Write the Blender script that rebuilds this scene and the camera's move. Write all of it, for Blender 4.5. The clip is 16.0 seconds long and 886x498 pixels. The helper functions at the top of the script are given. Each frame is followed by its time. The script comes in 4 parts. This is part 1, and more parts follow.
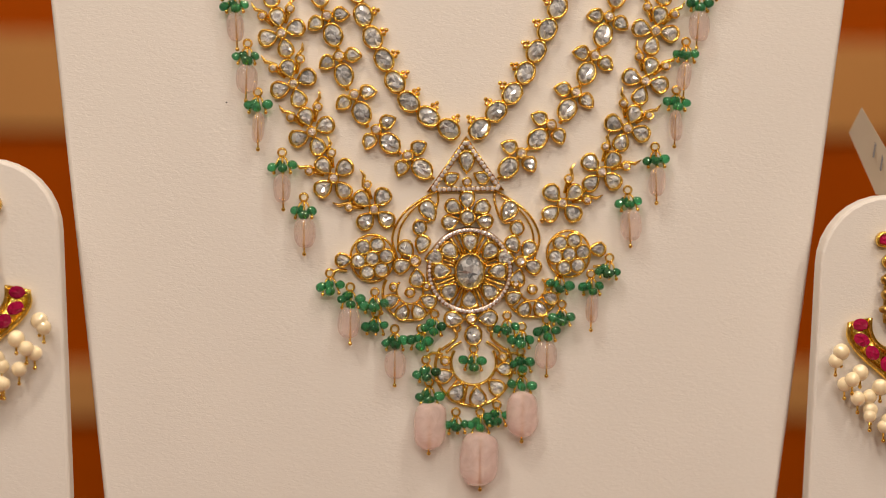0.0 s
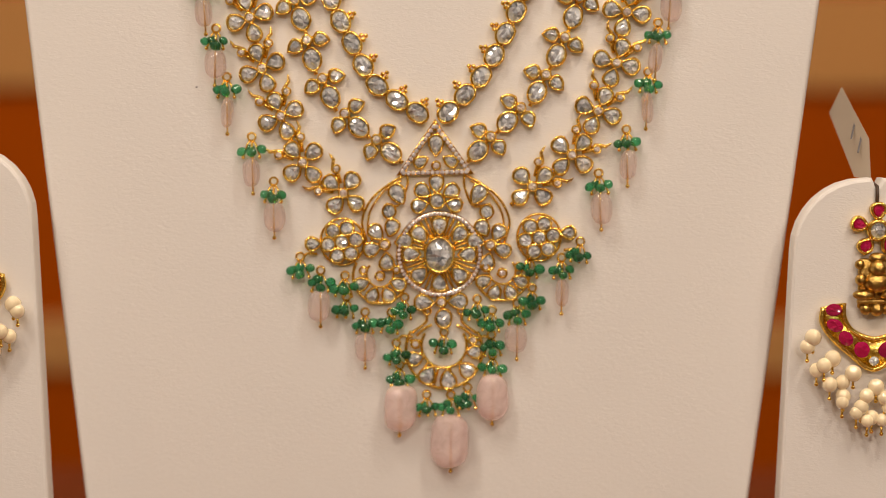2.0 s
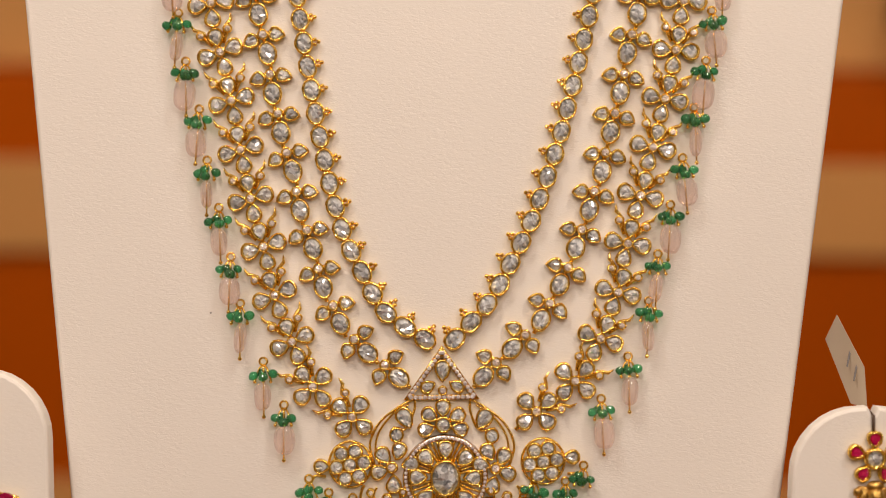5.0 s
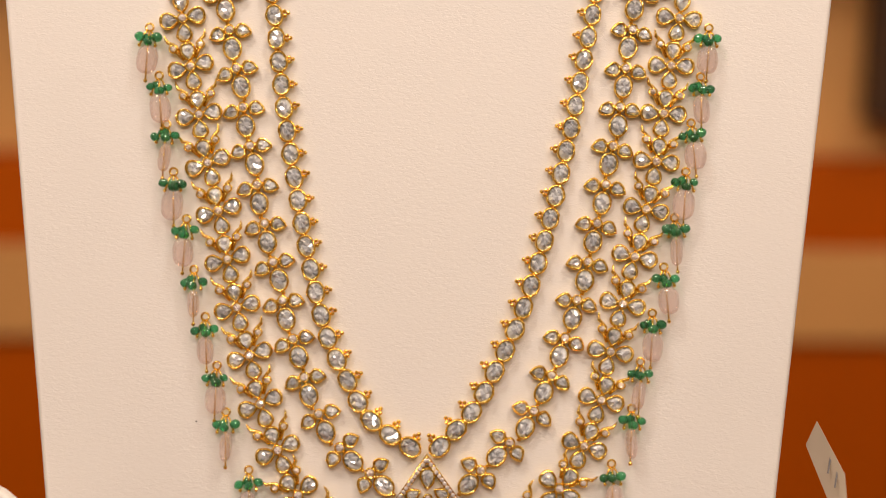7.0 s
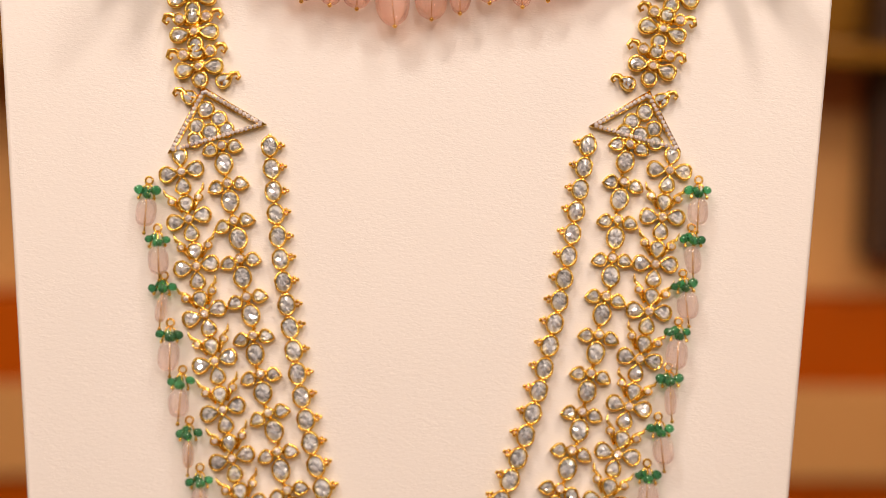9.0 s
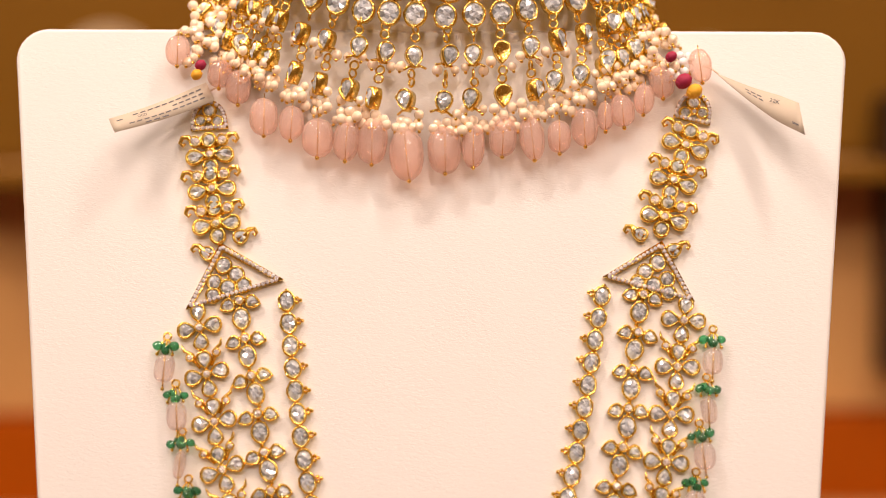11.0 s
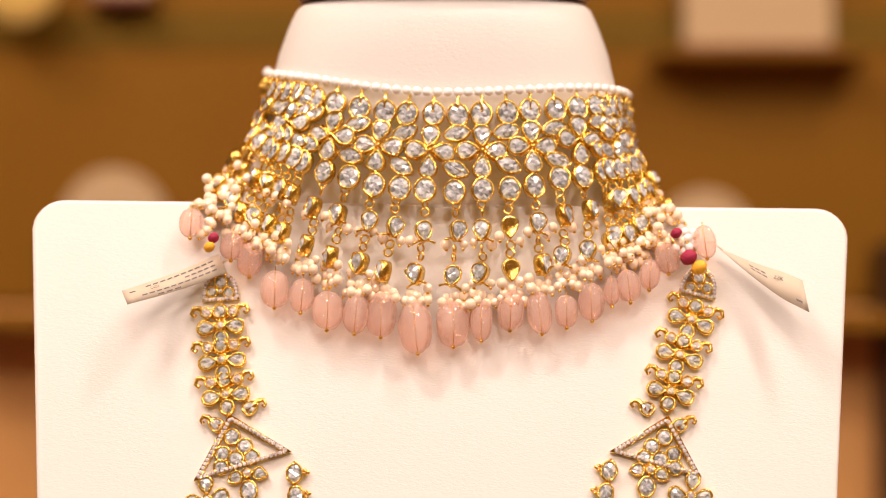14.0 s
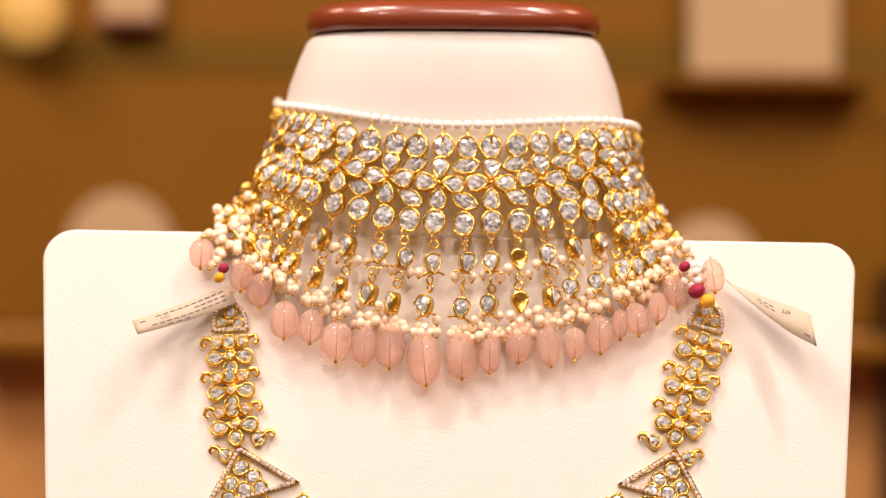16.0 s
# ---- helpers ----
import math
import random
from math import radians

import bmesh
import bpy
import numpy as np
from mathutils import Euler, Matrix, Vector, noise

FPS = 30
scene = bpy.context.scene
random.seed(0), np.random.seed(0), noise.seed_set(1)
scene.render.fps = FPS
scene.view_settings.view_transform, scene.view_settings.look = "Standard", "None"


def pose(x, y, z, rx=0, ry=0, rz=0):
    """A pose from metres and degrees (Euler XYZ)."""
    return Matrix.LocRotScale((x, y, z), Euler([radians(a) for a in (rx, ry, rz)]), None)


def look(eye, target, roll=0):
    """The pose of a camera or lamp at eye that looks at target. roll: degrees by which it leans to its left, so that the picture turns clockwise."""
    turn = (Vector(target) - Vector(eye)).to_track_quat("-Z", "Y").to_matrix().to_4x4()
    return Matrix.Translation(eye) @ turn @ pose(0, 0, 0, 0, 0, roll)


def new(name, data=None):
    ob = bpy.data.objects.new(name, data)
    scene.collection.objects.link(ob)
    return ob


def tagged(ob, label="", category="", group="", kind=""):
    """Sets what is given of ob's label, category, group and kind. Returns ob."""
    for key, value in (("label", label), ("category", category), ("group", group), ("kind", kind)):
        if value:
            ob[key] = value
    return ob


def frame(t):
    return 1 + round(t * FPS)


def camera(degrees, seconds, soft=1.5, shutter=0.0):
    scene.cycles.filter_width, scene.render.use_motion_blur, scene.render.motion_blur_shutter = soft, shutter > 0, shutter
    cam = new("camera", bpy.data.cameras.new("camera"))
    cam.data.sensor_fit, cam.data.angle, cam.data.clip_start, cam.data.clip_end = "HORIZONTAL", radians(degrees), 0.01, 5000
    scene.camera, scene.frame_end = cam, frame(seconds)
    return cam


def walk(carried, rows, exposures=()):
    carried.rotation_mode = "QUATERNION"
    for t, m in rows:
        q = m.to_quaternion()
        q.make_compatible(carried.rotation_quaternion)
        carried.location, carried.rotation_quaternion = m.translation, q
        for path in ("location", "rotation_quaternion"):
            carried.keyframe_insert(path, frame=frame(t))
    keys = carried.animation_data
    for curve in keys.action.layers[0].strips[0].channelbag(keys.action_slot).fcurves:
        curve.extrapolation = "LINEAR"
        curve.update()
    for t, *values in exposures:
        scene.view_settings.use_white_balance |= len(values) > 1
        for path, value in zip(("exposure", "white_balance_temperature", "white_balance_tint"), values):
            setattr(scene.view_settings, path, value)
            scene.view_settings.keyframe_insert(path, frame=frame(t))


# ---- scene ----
cam = camera(34.0, 16.0, 0.8)
LEAN_BACK = 14.0
# The display bust leans back by LEAN_BACK; its own frame has x across, z up along the board, -y out of it.
BOARD = pose(0, 0, 1.15, -LEAN_BACK, 0, 0)
PATH = [
    (0, -0.0308, -0.4641, -0.0047, -2.86, -3.79, -0.42),
    (0.5, -0.0195, -0.4670, 0.0048, -1.40, -4.13, -0.63),
    (1, -0.0014, -0.4653, 0.0077, 0.04, -5.05, -0.47),
    (1.5, 0.0082, -0.4637, 0.0061, 0.21, -6.06, 0.03),
    (2, 0.0060, -0.4639, 0.0086, 0.49, -6.08, -0.14),
    (2.5, 0.0039, -0.4655, 0.0118, 0.76, -5.56, -0.33),
    (3, 0.0033, -0.4670, 0.0172, 0.63, -4.60, -0.26),
    (3.5, 0.0039, -0.4694, 0.0221, 0.60, -3.51, -0.27),
    (4, 0.0042, -0.4707, 0.0261, 0.58, -2.59, -0.31),
    (4.5, 0.0045, -0.4726, 0.0300, 0.56, -1.80, -0.35),
    (5, 0.0045, -0.4748, 0.0389, 0.60, -0.79, -0.43),
    (5.2, 0.0045, -0.4754, 0.0416, 0.60, -0.49, -0.44),
    (7.3, -0.0008, -0.4803, 0.0507, -0.67, 2.85, -0.39),
    (7.5, -0.0005, -0.4802, 0.0505, -0.68, 3.45, -0.41),
    (8, 0.0005, -0.4815, 0.0511, -0.62, 5.06, -0.51),
    (10.3, 0.0029, -0.4881, 0.0674, -0.14, 9.62, 0.24),
    (10.5, 0.0031, -0.4888, 0.0690, -0.03, 10.10, 0.22),
    (11, 0.0022, -0.4912, 0.0732, 0.19, 11.28, 0.33),
    (11.5, 0.0008, -0.4919, 0.0757, 0.30, 12.29, 0.36),
    (12, -0.0010, -0.4939, 0.0800, 0.40, 13.25, 0.24),
    (12.5, 0.0001, -0.4960, 0.0830, 0.55, 14.17, 0.13),
    (13, 0.0022, -0.4977, 0.0851, 0.43, 15.01, 0.15),
    (13.5, 0.0011, -0.4986, 0.0858, 0.24, 15.66, 0.04),
    (14, -0.0014, -0.5001, 0.0869, 0.09, 16.37, -0.08),
    (14.5, -0.0026, -0.5007, 0.0879, 0.22, 16.61, -0.20),
    (15, -0.0022, -0.5022, 0.0900, 0.40, 16.86, -0.35),
    (15.5, -0.0027, -0.5030, 0.0903, 0.39, 17.12, -0.41),
    (16, -0.0040, -0.5032, 0.0900, 0.17, 17.20, -0.47),
]
walk(cam, [(t, BOARD @ pose(x, y, z, 0, 0, yaw) @ pose(0, 0, 0, pitch) @ pose(0, 0, 0, 0, roll) @ pose(0, 0, 0, 90))
           for t, x, y, z, yaw, pitch, roll in PATH],
     exposures=[(0.0, -0.72, 6560, 10), (5.0, -0.63, 6640, 13), (8.0, -0.49, 6630, 15), (10.5, -0.34, 6640, 19), (12.5, -0.18, 6660, 20), (16.0, -0.14, 6660, 20)])

# ---- world and lamps ----
world = bpy.data.worlds.new("shop_air")
scene.world = world
world.use_nodes = True
world.node_tree.nodes["Background"].inputs[0].default_value = (1.0, 0.86, 0.7, 1)
world.node_tree.nodes["Background"].inputs[1].default_value = 0.25


def lamp(name, kind, eye, target, energy, size, colour=(1.0, 0.87, 0.72), spot=60):
    data = bpy.data.lights.new(name, kind)
    data.energy, data.color = energy, colour
    if kind == "AREA":
        data.shape, data.size = "DISK", size
    else:
        data.shadow_soft_size, data.spot_size, data.spot_blend = size, radians(spot), 0.6
    ob = new(name, data)
    ob.matrix_world = look(eye, target)
    return ob


BUST_TOP = BOARD @ Vector((0, 0, 0.2))
WARM = (1.0, 0.86, 0.735)
lamp("ceiling_spot", "SPOT", (0.35, -0.23, 2.35), BUST_TOP, 20, 0.05, WARM)
lamp("ceiling_spot", "SPOT", (-0.45, -0.28, 2.35), BUST_TOP, 16, 0.05, WARM)
for px, py, e, wide in ((-0.7, -0.6, 7, 0.16), (0.7, -0.6, 7, 0.16), (-0.8, -1.6, 10, 0.16), (0.8, -1.6, 10, 0.16), (0.0, -1.0, 8, 0.3), (0.25, -1.9, 9, 0.12), (-0.3, -0.35, 4, 0.12)):
    lamp("ceiling_downlight", "AREA", (px, py, 2.48), (px * 0.5, py * 0.5, 0.8), e, wide, WARM)
# Added fill lamps: they brighten the front wall for the gold's reflections.
for px in (-0.9, 0.9):
    lamp("reflection_fill", "AREA", (px, -1.75, 2.42), (px, -2.7, 1.3), 9, 0.3, WARM)
# Added warm fill for the showcase panels, not a fixture of the cabinet.
for px in (-0.8, 0.8):
    lamp("backdrop_fill", "AREA", (px, 0.15, 2.35), (px * 0.4, 0.95, 1.0), 4.5, 0.3, (1.0, 0.74, 0.45))


# ---- materials ----
def material(name, colour, rough=0.5, metal=0.0, vary=0.1, scale=40.0, bump=0.0, bump_scale=300.0, second=None, coat=0.0,
             per_piece=0.0, transmission=0.0, ior=1.5, subsurface=0.0, rough_vary=0.1, spec=0.5, glint_cells=0.0):
    """A principled surface whose colour drifts between two tones at two scales, with fine relief."""
    m = bpy.data.materials.new(name)
    m.use_nodes = True
    nt = m.node_tree
    b = nt.nodes["Principled BSDF"]
    link = nt.links.new
    co = nt.nodes.new("ShaderNodeTexCoord")
    big = nt.nodes.new("ShaderNodeTexNoise")
    big.inputs["Scale"].default_value, big.inputs["Detail"].default_value = scale, 6
    link(co.outputs["Object"], big.inputs["Vector"])
    ramp = nt.nodes.new("ShaderNodeMix")
    ramp.data_type = "RGBA"
    other = second or tuple(c * (1 - vary) for c in colour)
    ramp.inputs["A"].default_value, ramp.inputs["B"].default_value = (*colour, 1), (*other, 1)
    link(big.outputs["Fac"], ramp.inputs["Factor"])
    tone = ramp.outputs["Result"]
    if per_piece:
        info, hsv, mr = nt.nodes.new("ShaderNodeObjectInfo"), nt.nodes.new("ShaderNodeHueSaturation"), nt.nodes.new("ShaderNodeMapRange")
        mr.inputs["To Min"].default_value, mr.inputs["To Max"].default_value = 1 - per_piece, 1 + per_piece
        link(info.outputs["Random"], mr.inputs["Value"])
        link(mr.outputs["Result"], hsv.inputs["Value"])
        link(tone, hsv.inputs["Color"])
        tone = hsv.outputs["Color"]
    link(tone, b.inputs["Base Color"])
    rr = nt.nodes.new("ShaderNodeMapRange")
    rr.inputs["To Min"].default_value, rr.inputs["To Max"].default_value = max(0.0, rough - rough_vary / 2), min(1.0, rough + rough_vary / 2)
    link(big.outputs["Fac"], rr.inputs["Value"])
    link(rr.outputs["Result"], b.inputs["Roughness"])
    if glint_cells:
        # hard-edged light and dark cells, painted in place of facet reflections
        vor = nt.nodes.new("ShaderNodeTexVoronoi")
        vor.inputs["Scale"].default_value = glint_cells
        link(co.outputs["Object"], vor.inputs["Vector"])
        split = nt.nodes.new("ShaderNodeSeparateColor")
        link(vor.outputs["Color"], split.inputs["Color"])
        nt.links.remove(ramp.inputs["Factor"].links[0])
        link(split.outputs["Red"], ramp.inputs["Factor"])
    b.inputs["Specular IOR Level"].default_value = spec
    b.inputs["Metallic"].default_value = metal
    b.inputs["Coat Weight"].default_value = coat
    b.inputs["Transmission Weight"].default_value = transmission
    b.inputs["IOR"].default_value = ior
    b.inputs["Subsurface Weight"].default_value = subsurface
    b.inputs["Subsurface Scale"].default_value = 0.004
    if bump:
        fine, bp = nt.nodes.new("ShaderNodeTexNoise"), nt.nodes.new("ShaderNodeBump")
        fine.inputs["Scale"].default_value, fine.inputs["Detail"].default_value = bump_scale, 4
        link(co.outputs["Object"], fine.inputs["Vector"])
        bp.inputs["Strength"].default_value, bp.inputs["Distance"].default_value = bump, 0.001
        link(fine.outputs["Fac"], bp.inputs["Height"])
        link(bp.outputs["Normal"], b.inputs["Normal"])
    return m


def leatherette():
    """Cream leatherette: pebbled creases, faint pale streaks running down."""
    m = material("cream_leatherette", (0.80, 0.77, 0.725), 0.5, vary=0.07, scale=14)
    nt = m.node_tree
    b, link = nt.nodes["Principled BSDF"], nt.links.new
    co = nt.nodes.new("ShaderNodeTexCoord")
    mp = nt.nodes.new("ShaderNodeMapping")
    mp.inputs["Scale"].default_value = (560, 560, 1250)
    wrinkle, pores, mixh, bp = (nt.nodes.new(n) for n in ("ShaderNodeTexNoise", "ShaderNodeTexNoise", "ShaderNodeMath", "ShaderNodeBump"))
    wrinkle.inputs["Scale"].default_value, wrinkle.inputs["Detail"].default_value, wrinkle.inputs["Distortion"].default_value = 1.0, 3, 0.8
    pores.inputs["Scale"].default_value, pores.inputs["Detail"].default_value = 60, 5
    mixh.operation = "MULTIPLY"
    link(co.outputs["Object"], mp.inputs["Vector"])
    link(mp.outputs["Vector"], wrinkle.inputs["Vector"])
    link(co.outputs["Object"], pores.inputs["Vector"])
    link(wrinkle.outputs["Fac"], mixh.inputs[0])
    link(pores.outputs["Fac"], mixh.inputs[1])
    bp.inputs["Strength"].default_value, bp.inputs["Distance"].default_value = 0.24, 0.0006
    link(mixh.outputs["Value"], bp.inputs["Height"])
    link(bp.outputs["Normal"], b.inputs["Normal"])
    return m


def clear(m, tint, amount):
    """Lets a tinted share of the light straight through a cloudy bead."""
    nt = m.node_tree
    body, out = nt.nodes["Principled BSDF"], nt.nodes["Material Output"]
    see, mix, vein, share, co = (nt.nodes.new(n) for n in ("ShaderNodeBsdfTransparent", "ShaderNodeMixShader", "ShaderNodeTexNoise", "ShaderNodeMapRange", "ShaderNodeTexCoord"))
    see.inputs["Color"].default_value = (*tint, 1)
    vein.inputs["Scale"].default_value, vein.inputs["Detail"].default_value, vein.inputs["Distortion"].default_value = 210, 3, 1.2
    nt.links.new(co.outputs["Object"], vein.inputs["Vector"])
    share.inputs["From Min"].default_value, share.inputs["From Max"].default_value = 0.3, 0.7
    share.inputs["To Min"].default_value, share.inputs["To Max"].default_value = amount - 0.09, amount + 0.09
    nt.links.new(vein.outputs["Fac"], share.inputs["Value"])
    nt.links.new(share.outputs["Result"], mix.inputs["Fac"])
    nt.links.new(body.outputs["BSDF"], mix.inputs[1])
    nt.links.new(see.outputs["BSDF"], mix.inputs[2])
    nt.links.new(mix.outputs["Shader"], out.inputs["Surface"])
    return m


CREAM = leatherette()
GOLD = material("polished_gold", (1.0, 0.76, 0.22), 0.17, 1.0, scale=600, second=(1.0, 0.61, 0.10), bump=0.3, bump_scale=1300)
GOLD_DARK = material("antique_gold", (0.75, 0.50, 0.14), 0.3, 1.0, scale=300, second=(0.35, 0.2, 0.05), bump=0.3, bump_scale=700)
PAVE_METAL = material("rosy_white_gold", (0.86, 0.72, 0.64), 0.25, 1.0, scale=500, bump=0.2)
# The pale and dark tones of both diamonds paint the sparkle of cut faces.
POLKI = material("uncut_diamond", (0.90, 0.94, 0.97), 0.05, 0.3, scale=420, second=(0.19, 0.21, 0.23), per_piece=0.2, coat=1.0, glint_cells=800.0)
PAVE = material("small_brilliant", (1.0, 0.96, 0.97), 0.05, 0.3, scale=1500, second=(0.5, 0.45, 0.46), coat=1.0, glint_cells=900.0)
EMERALD = clear(material("green_bead", (0.11, 0.54, 0.24), 0.04, 0, scale=260, second=(0.02, 0.22, 0.13), per_piece=0.5, coat=1.0, transmission=0.7, ior=1.5, rough_vary=0.04), (0.25, 0.8, 0.45), 0.2)
PINK_PALE = clear(material("pale_rose_quartz", (1.0, 0.93, 0.90), 0.05, 0, scale=160, second=(1.0, 0.86, 0.83), per_piece=0.03, coat=1.0, transmission=0.6, ior=1.5, rough_vary=0.04), (1.0, 0.94, 0.92), 0.55)
PINK_SOFT = clear(material("soft_rose_quartz", (1.0, 0.86, 0.83), 0.05, 0, scale=160, second=(1.0, 0.77, 0.74), per_piece=0.03, coat=1.0, transmission=0.45, ior=1.5, rough_vary=0.04), (1.0, 0.90, 0.88), 0.3)
PINK = clear(material("rose_quartz", (1.0, 0.82, 0.73), 0.05, 0, scale=170, second=(1.0, 0.68, 0.57), per_piece=0.05, coat=1.0, transmission=0.6, ior=1.36, rough_vary=0.04), (1.0, 0.86, 0.79), 0.45)
PEARL = material("cream_pearl", (0.95, 0.80, 0.62), 0.12, 0.1, scale=300, second=(0.94, 0.70, 0.47), coat=1.0, per_piece=0.06, rough_vary=0.06, spec=1.0)
GOLDEN_PEARL = material("golden_pearl", (0.98, 0.87, 0.62), 0.10, 0.1, scale=300, second=(0.95, 0.77, 0.47), coat=1.0, per_piece=0.06, rough_vary=0.06, spec=1.0)
WHITE_PEARL = material("white_seed_pearl", (0.95, 0.91, 0.87), 0.15, 0, scale=300, coat=0.8, per_piece=0.05)
RUBY = material("ruby_stone", (0.42, 0.008, 0.07), 0.08, 0, scale=300, second=(0.25, 0.0, 0.04), coat=1.0, per_piece=0.3)
RED_CORD = material("red_silk_cord", (0.35, 0.01, 0.05), 0.7, 0, scale=400, bump=0.5)
YELLOW_CORD = material("yellow_silk_cord", (0.85, 0.42, 0.02), 0.65, 0, scale=400, bump=0.5)
PAPER = material("tag_paper", (0.55, 0.46, 0.35), 0.7, 0, scale=60, vary=0.12, bump=0.05)
INK = material("dark_ink", (0.13, 0.12, 0.12), 0.7, 0, scale=100)
WOOD = material("red_lacquered_wood", (0.26, 0.05, 0.015), 0.3, 0, scale=22, second=(0.17, 0.03, 0.01), coat=0.5, bump=0.05, bump_scale=90)
ORANGE = material("orange_laminate", (0.60, 0.11, 0.0), 0.5, 0, scale=4, second=(0.5, 0.09, 0.0), spec=0.15)
TAN = material("tan_shelf_laminate", (0.85, 0.44, 0.15), 0.5, 0, scale=6, vary=0.15, spec=0.2)
BROWN = material("brown_panel", (0.30, 0.135, 0.012), 0.6, 0, scale=3, second=(0.22, 0.10, 0.01), spec=0.1)
DARK = material("dark_brown_frame", (0.06, 0.03, 0.015), 0.5, 0, scale=10)
PLASTER = material("cream_wall_paint", (0.82, 0.76, 0.68), 0.8, 0, scale=5, vary=0.08, bump=0.05)
WALL = material("tan_wall_laminate", (0.40, 0.28, 0.16), 0.5, 0, scale=5, vary=0.2, bump=0.05, spec=0.3)
FLOOR = material("polished_floor", (0.28, 0.22, 0.16), 0.2, 0, scale=3, vary=0.2)
GLASSY = material("lamp_glow", (0.75, 0.48, 0.12), 0.4, 0, scale=5)
GLASSY.node_tree.nodes["Principled BSDF"].inputs["Emission Color"].default_value = (1.0, 0.62, 0.16, 1)
GLASSY.node_tree.nodes["Principled BSDF"].inputs["Emission Strength"].default_value = 0.22


# ---- building helpers ----
def mesh_of(name, bm, mat, smooth=True):
    me = bpy.data.meshes.new(name)
    bm.normal_update()
    bm.to_mesh(me)
    bm.free()
    me.materials.append(mat)
    if smooth:
        for p in me.polygons:
            p.use_smooth = True
    return me


def place(name, me, parent=None, m=None, label=""):
    """One mesh object, under parent at the local pose m."""
    ob = new(name, me)
    if parent:
        ob.parent = parent
    if m is not None:
        ob.matrix_basis = m
    if label:
        ob["label"] = label
    return ob


def part(name, bm, mat, parent, label="", m=None, smooth=True):
    return place(name, mesh_of(name, bm, mat, smooth), parent, m, label)


def thing(name, label, category, m=None, group=""):
    ob = new(name)
    ob.empty_display_size = 0.01
    ob.matrix_basis = m if m is not None else Matrix()
    return tagged(ob, label, category, group)


MM = 0.001


def at(x, z, turn=0.0, y=0.0, s=1.0):
    """A pose on the board: millimetres across and up, degrees turned about the board's normal."""
    return Matrix.Translation((x * MM, y * MM, z * MM)) @ Matrix.Rotation(radians(turn), 4, "Y") @ Matrix.Scale(s, 4)


def add_ball(bm, c, r, u=8, v=6, squash=(1, 1, 1), turn=None):
    m = Matrix.Translation(c) @ (turn or Matrix()) @ Matrix.Diagonal((r * squash[0], r * squash[1], r * squash[2], 1))
    bmesh.ops.create_uvsphere(bm, u_segments=u, v_segments=v, radius=1, matrix=m)


def add_box(bm, c, size, turn=None, bevel=0.0):
    m = Matrix.Translation(c) @ (turn or Matrix()) @ Matrix.Diagonal((*size, 1))
    made = bmesh.ops.create_cube(bm, size=1, matrix=m)
    if bevel:
        edges = list({e for v in made["verts"] for e in v.link_edges})
        bmesh.ops.bevel(bm, geom=edges, offset=bevel, segments=2, affect="EDGES", profile=0.5)


def add_tube(bm, pts, r, n=6, close=False):
    """A round wire through pts; r is one radius or one for each point."""
    pts = [Vector(p) for p in pts]
    rs = r if isinstance(r, (list, tuple)) else [r] * len(pts)
    rings = []
    side = None
    for i, p in enumerate(pts):
        a = pts[i - 1] if (i or close) else p
        b = pts[(i + 1) % len(pts)] if (i < len(pts) - 1 or close) else p
        d = (b - a).normalized()
        if side is None:
            side = d.cross(Vector((0, 1, 0)))
            if side.length < 0.1:
                side = d.cross(Vector((1, 0, 0)))
        side = (side - d * side.dot(d)).normalized()
        up = d.cross(side)
        rings.append([bm.verts.new(p + rs[i] * (math.cos(k * math.tau / n) * side + math.sin(k * math.tau / n) * up)) for k in range(n)])
    for i in range(len(rings) if close else len(rings) - 1):
        a, b = rings[i], rings[(i + 1) % len(rings)]
        for k in range(n):
            bm.faces.new((a[k], a[(k + 1) % n], b[(k + 1) % n], b[k]))
    if not close:
        bm.faces.new(rings[0][::-1]), bm.faces.new(rings[-1])


def outline(shape, w, l, n=18):
    """Closed outline of a stone, in millimetres, about its middle: w wide, l long (along z); a pear points up."""
    pts = []
    for k in range(n):
        t = math.tau * k / n
        if shape == "pear":
            x, z = w * 0.62 * math.sin(t) * abs(math.sin(t / 2)) ** 0.9, l / 2 * math.cos(t)
        elif shape == "leaf":
            x, z = w / 2 * math.sin(t) * abs(math.sin(t)) ** 0.35, l / 2 * math.cos(t)
        else:
            x, z = w / 2 * math.sin(t), l / 2 * math.cos(t)
        pts.append((x, z))
    return pts


def add_bezel(bm, c, shape, w, l, turn=0.0, wall=0.72, height=2.0, seed=0, n=18):
    """A hammered gold collar round a stone, with a closed back."""
    rnd = random.Random(seed)
    ca, sa = math.cos(radians(turn)), math.sin(radians(turn))
    pts = outline(shape, w, l, n)
    prof = ((wall * 0.9, 0.0), (wall, height * 0.75), (wall * 0.55, height), (0.0, height * 0.95), (-0.1, height * 0.6))
    rings = [[] for _ in prof]
    for x, z in pts:
        d = math.hypot(x, z) or 1
        j = rnd.uniform(-0.12, 0.14)
        for k, (o, h) in enumerate(prof):
            f = (d + o + (j if k in (1, 2) else 0)) / d
            hh = h * (1 + (j if k == 2 else 0))
            px, pz = x * f, z * f
            rings[k].append(bm.verts.new(((c[0] + px * ca + pz * sa) * MM, (c[1] - hh) * MM, (c[2] - px * sa + pz * ca) * MM)))
    for a, b in zip(rings, rings[1:]):
        for i in range(n):
            bm.faces.new((a[i], a[(i + 1) % n], b[(i + 1) % n], b[i]))
    bm.faces.new(rings[0][::-1])
    bm.faces.new(rings[-1])


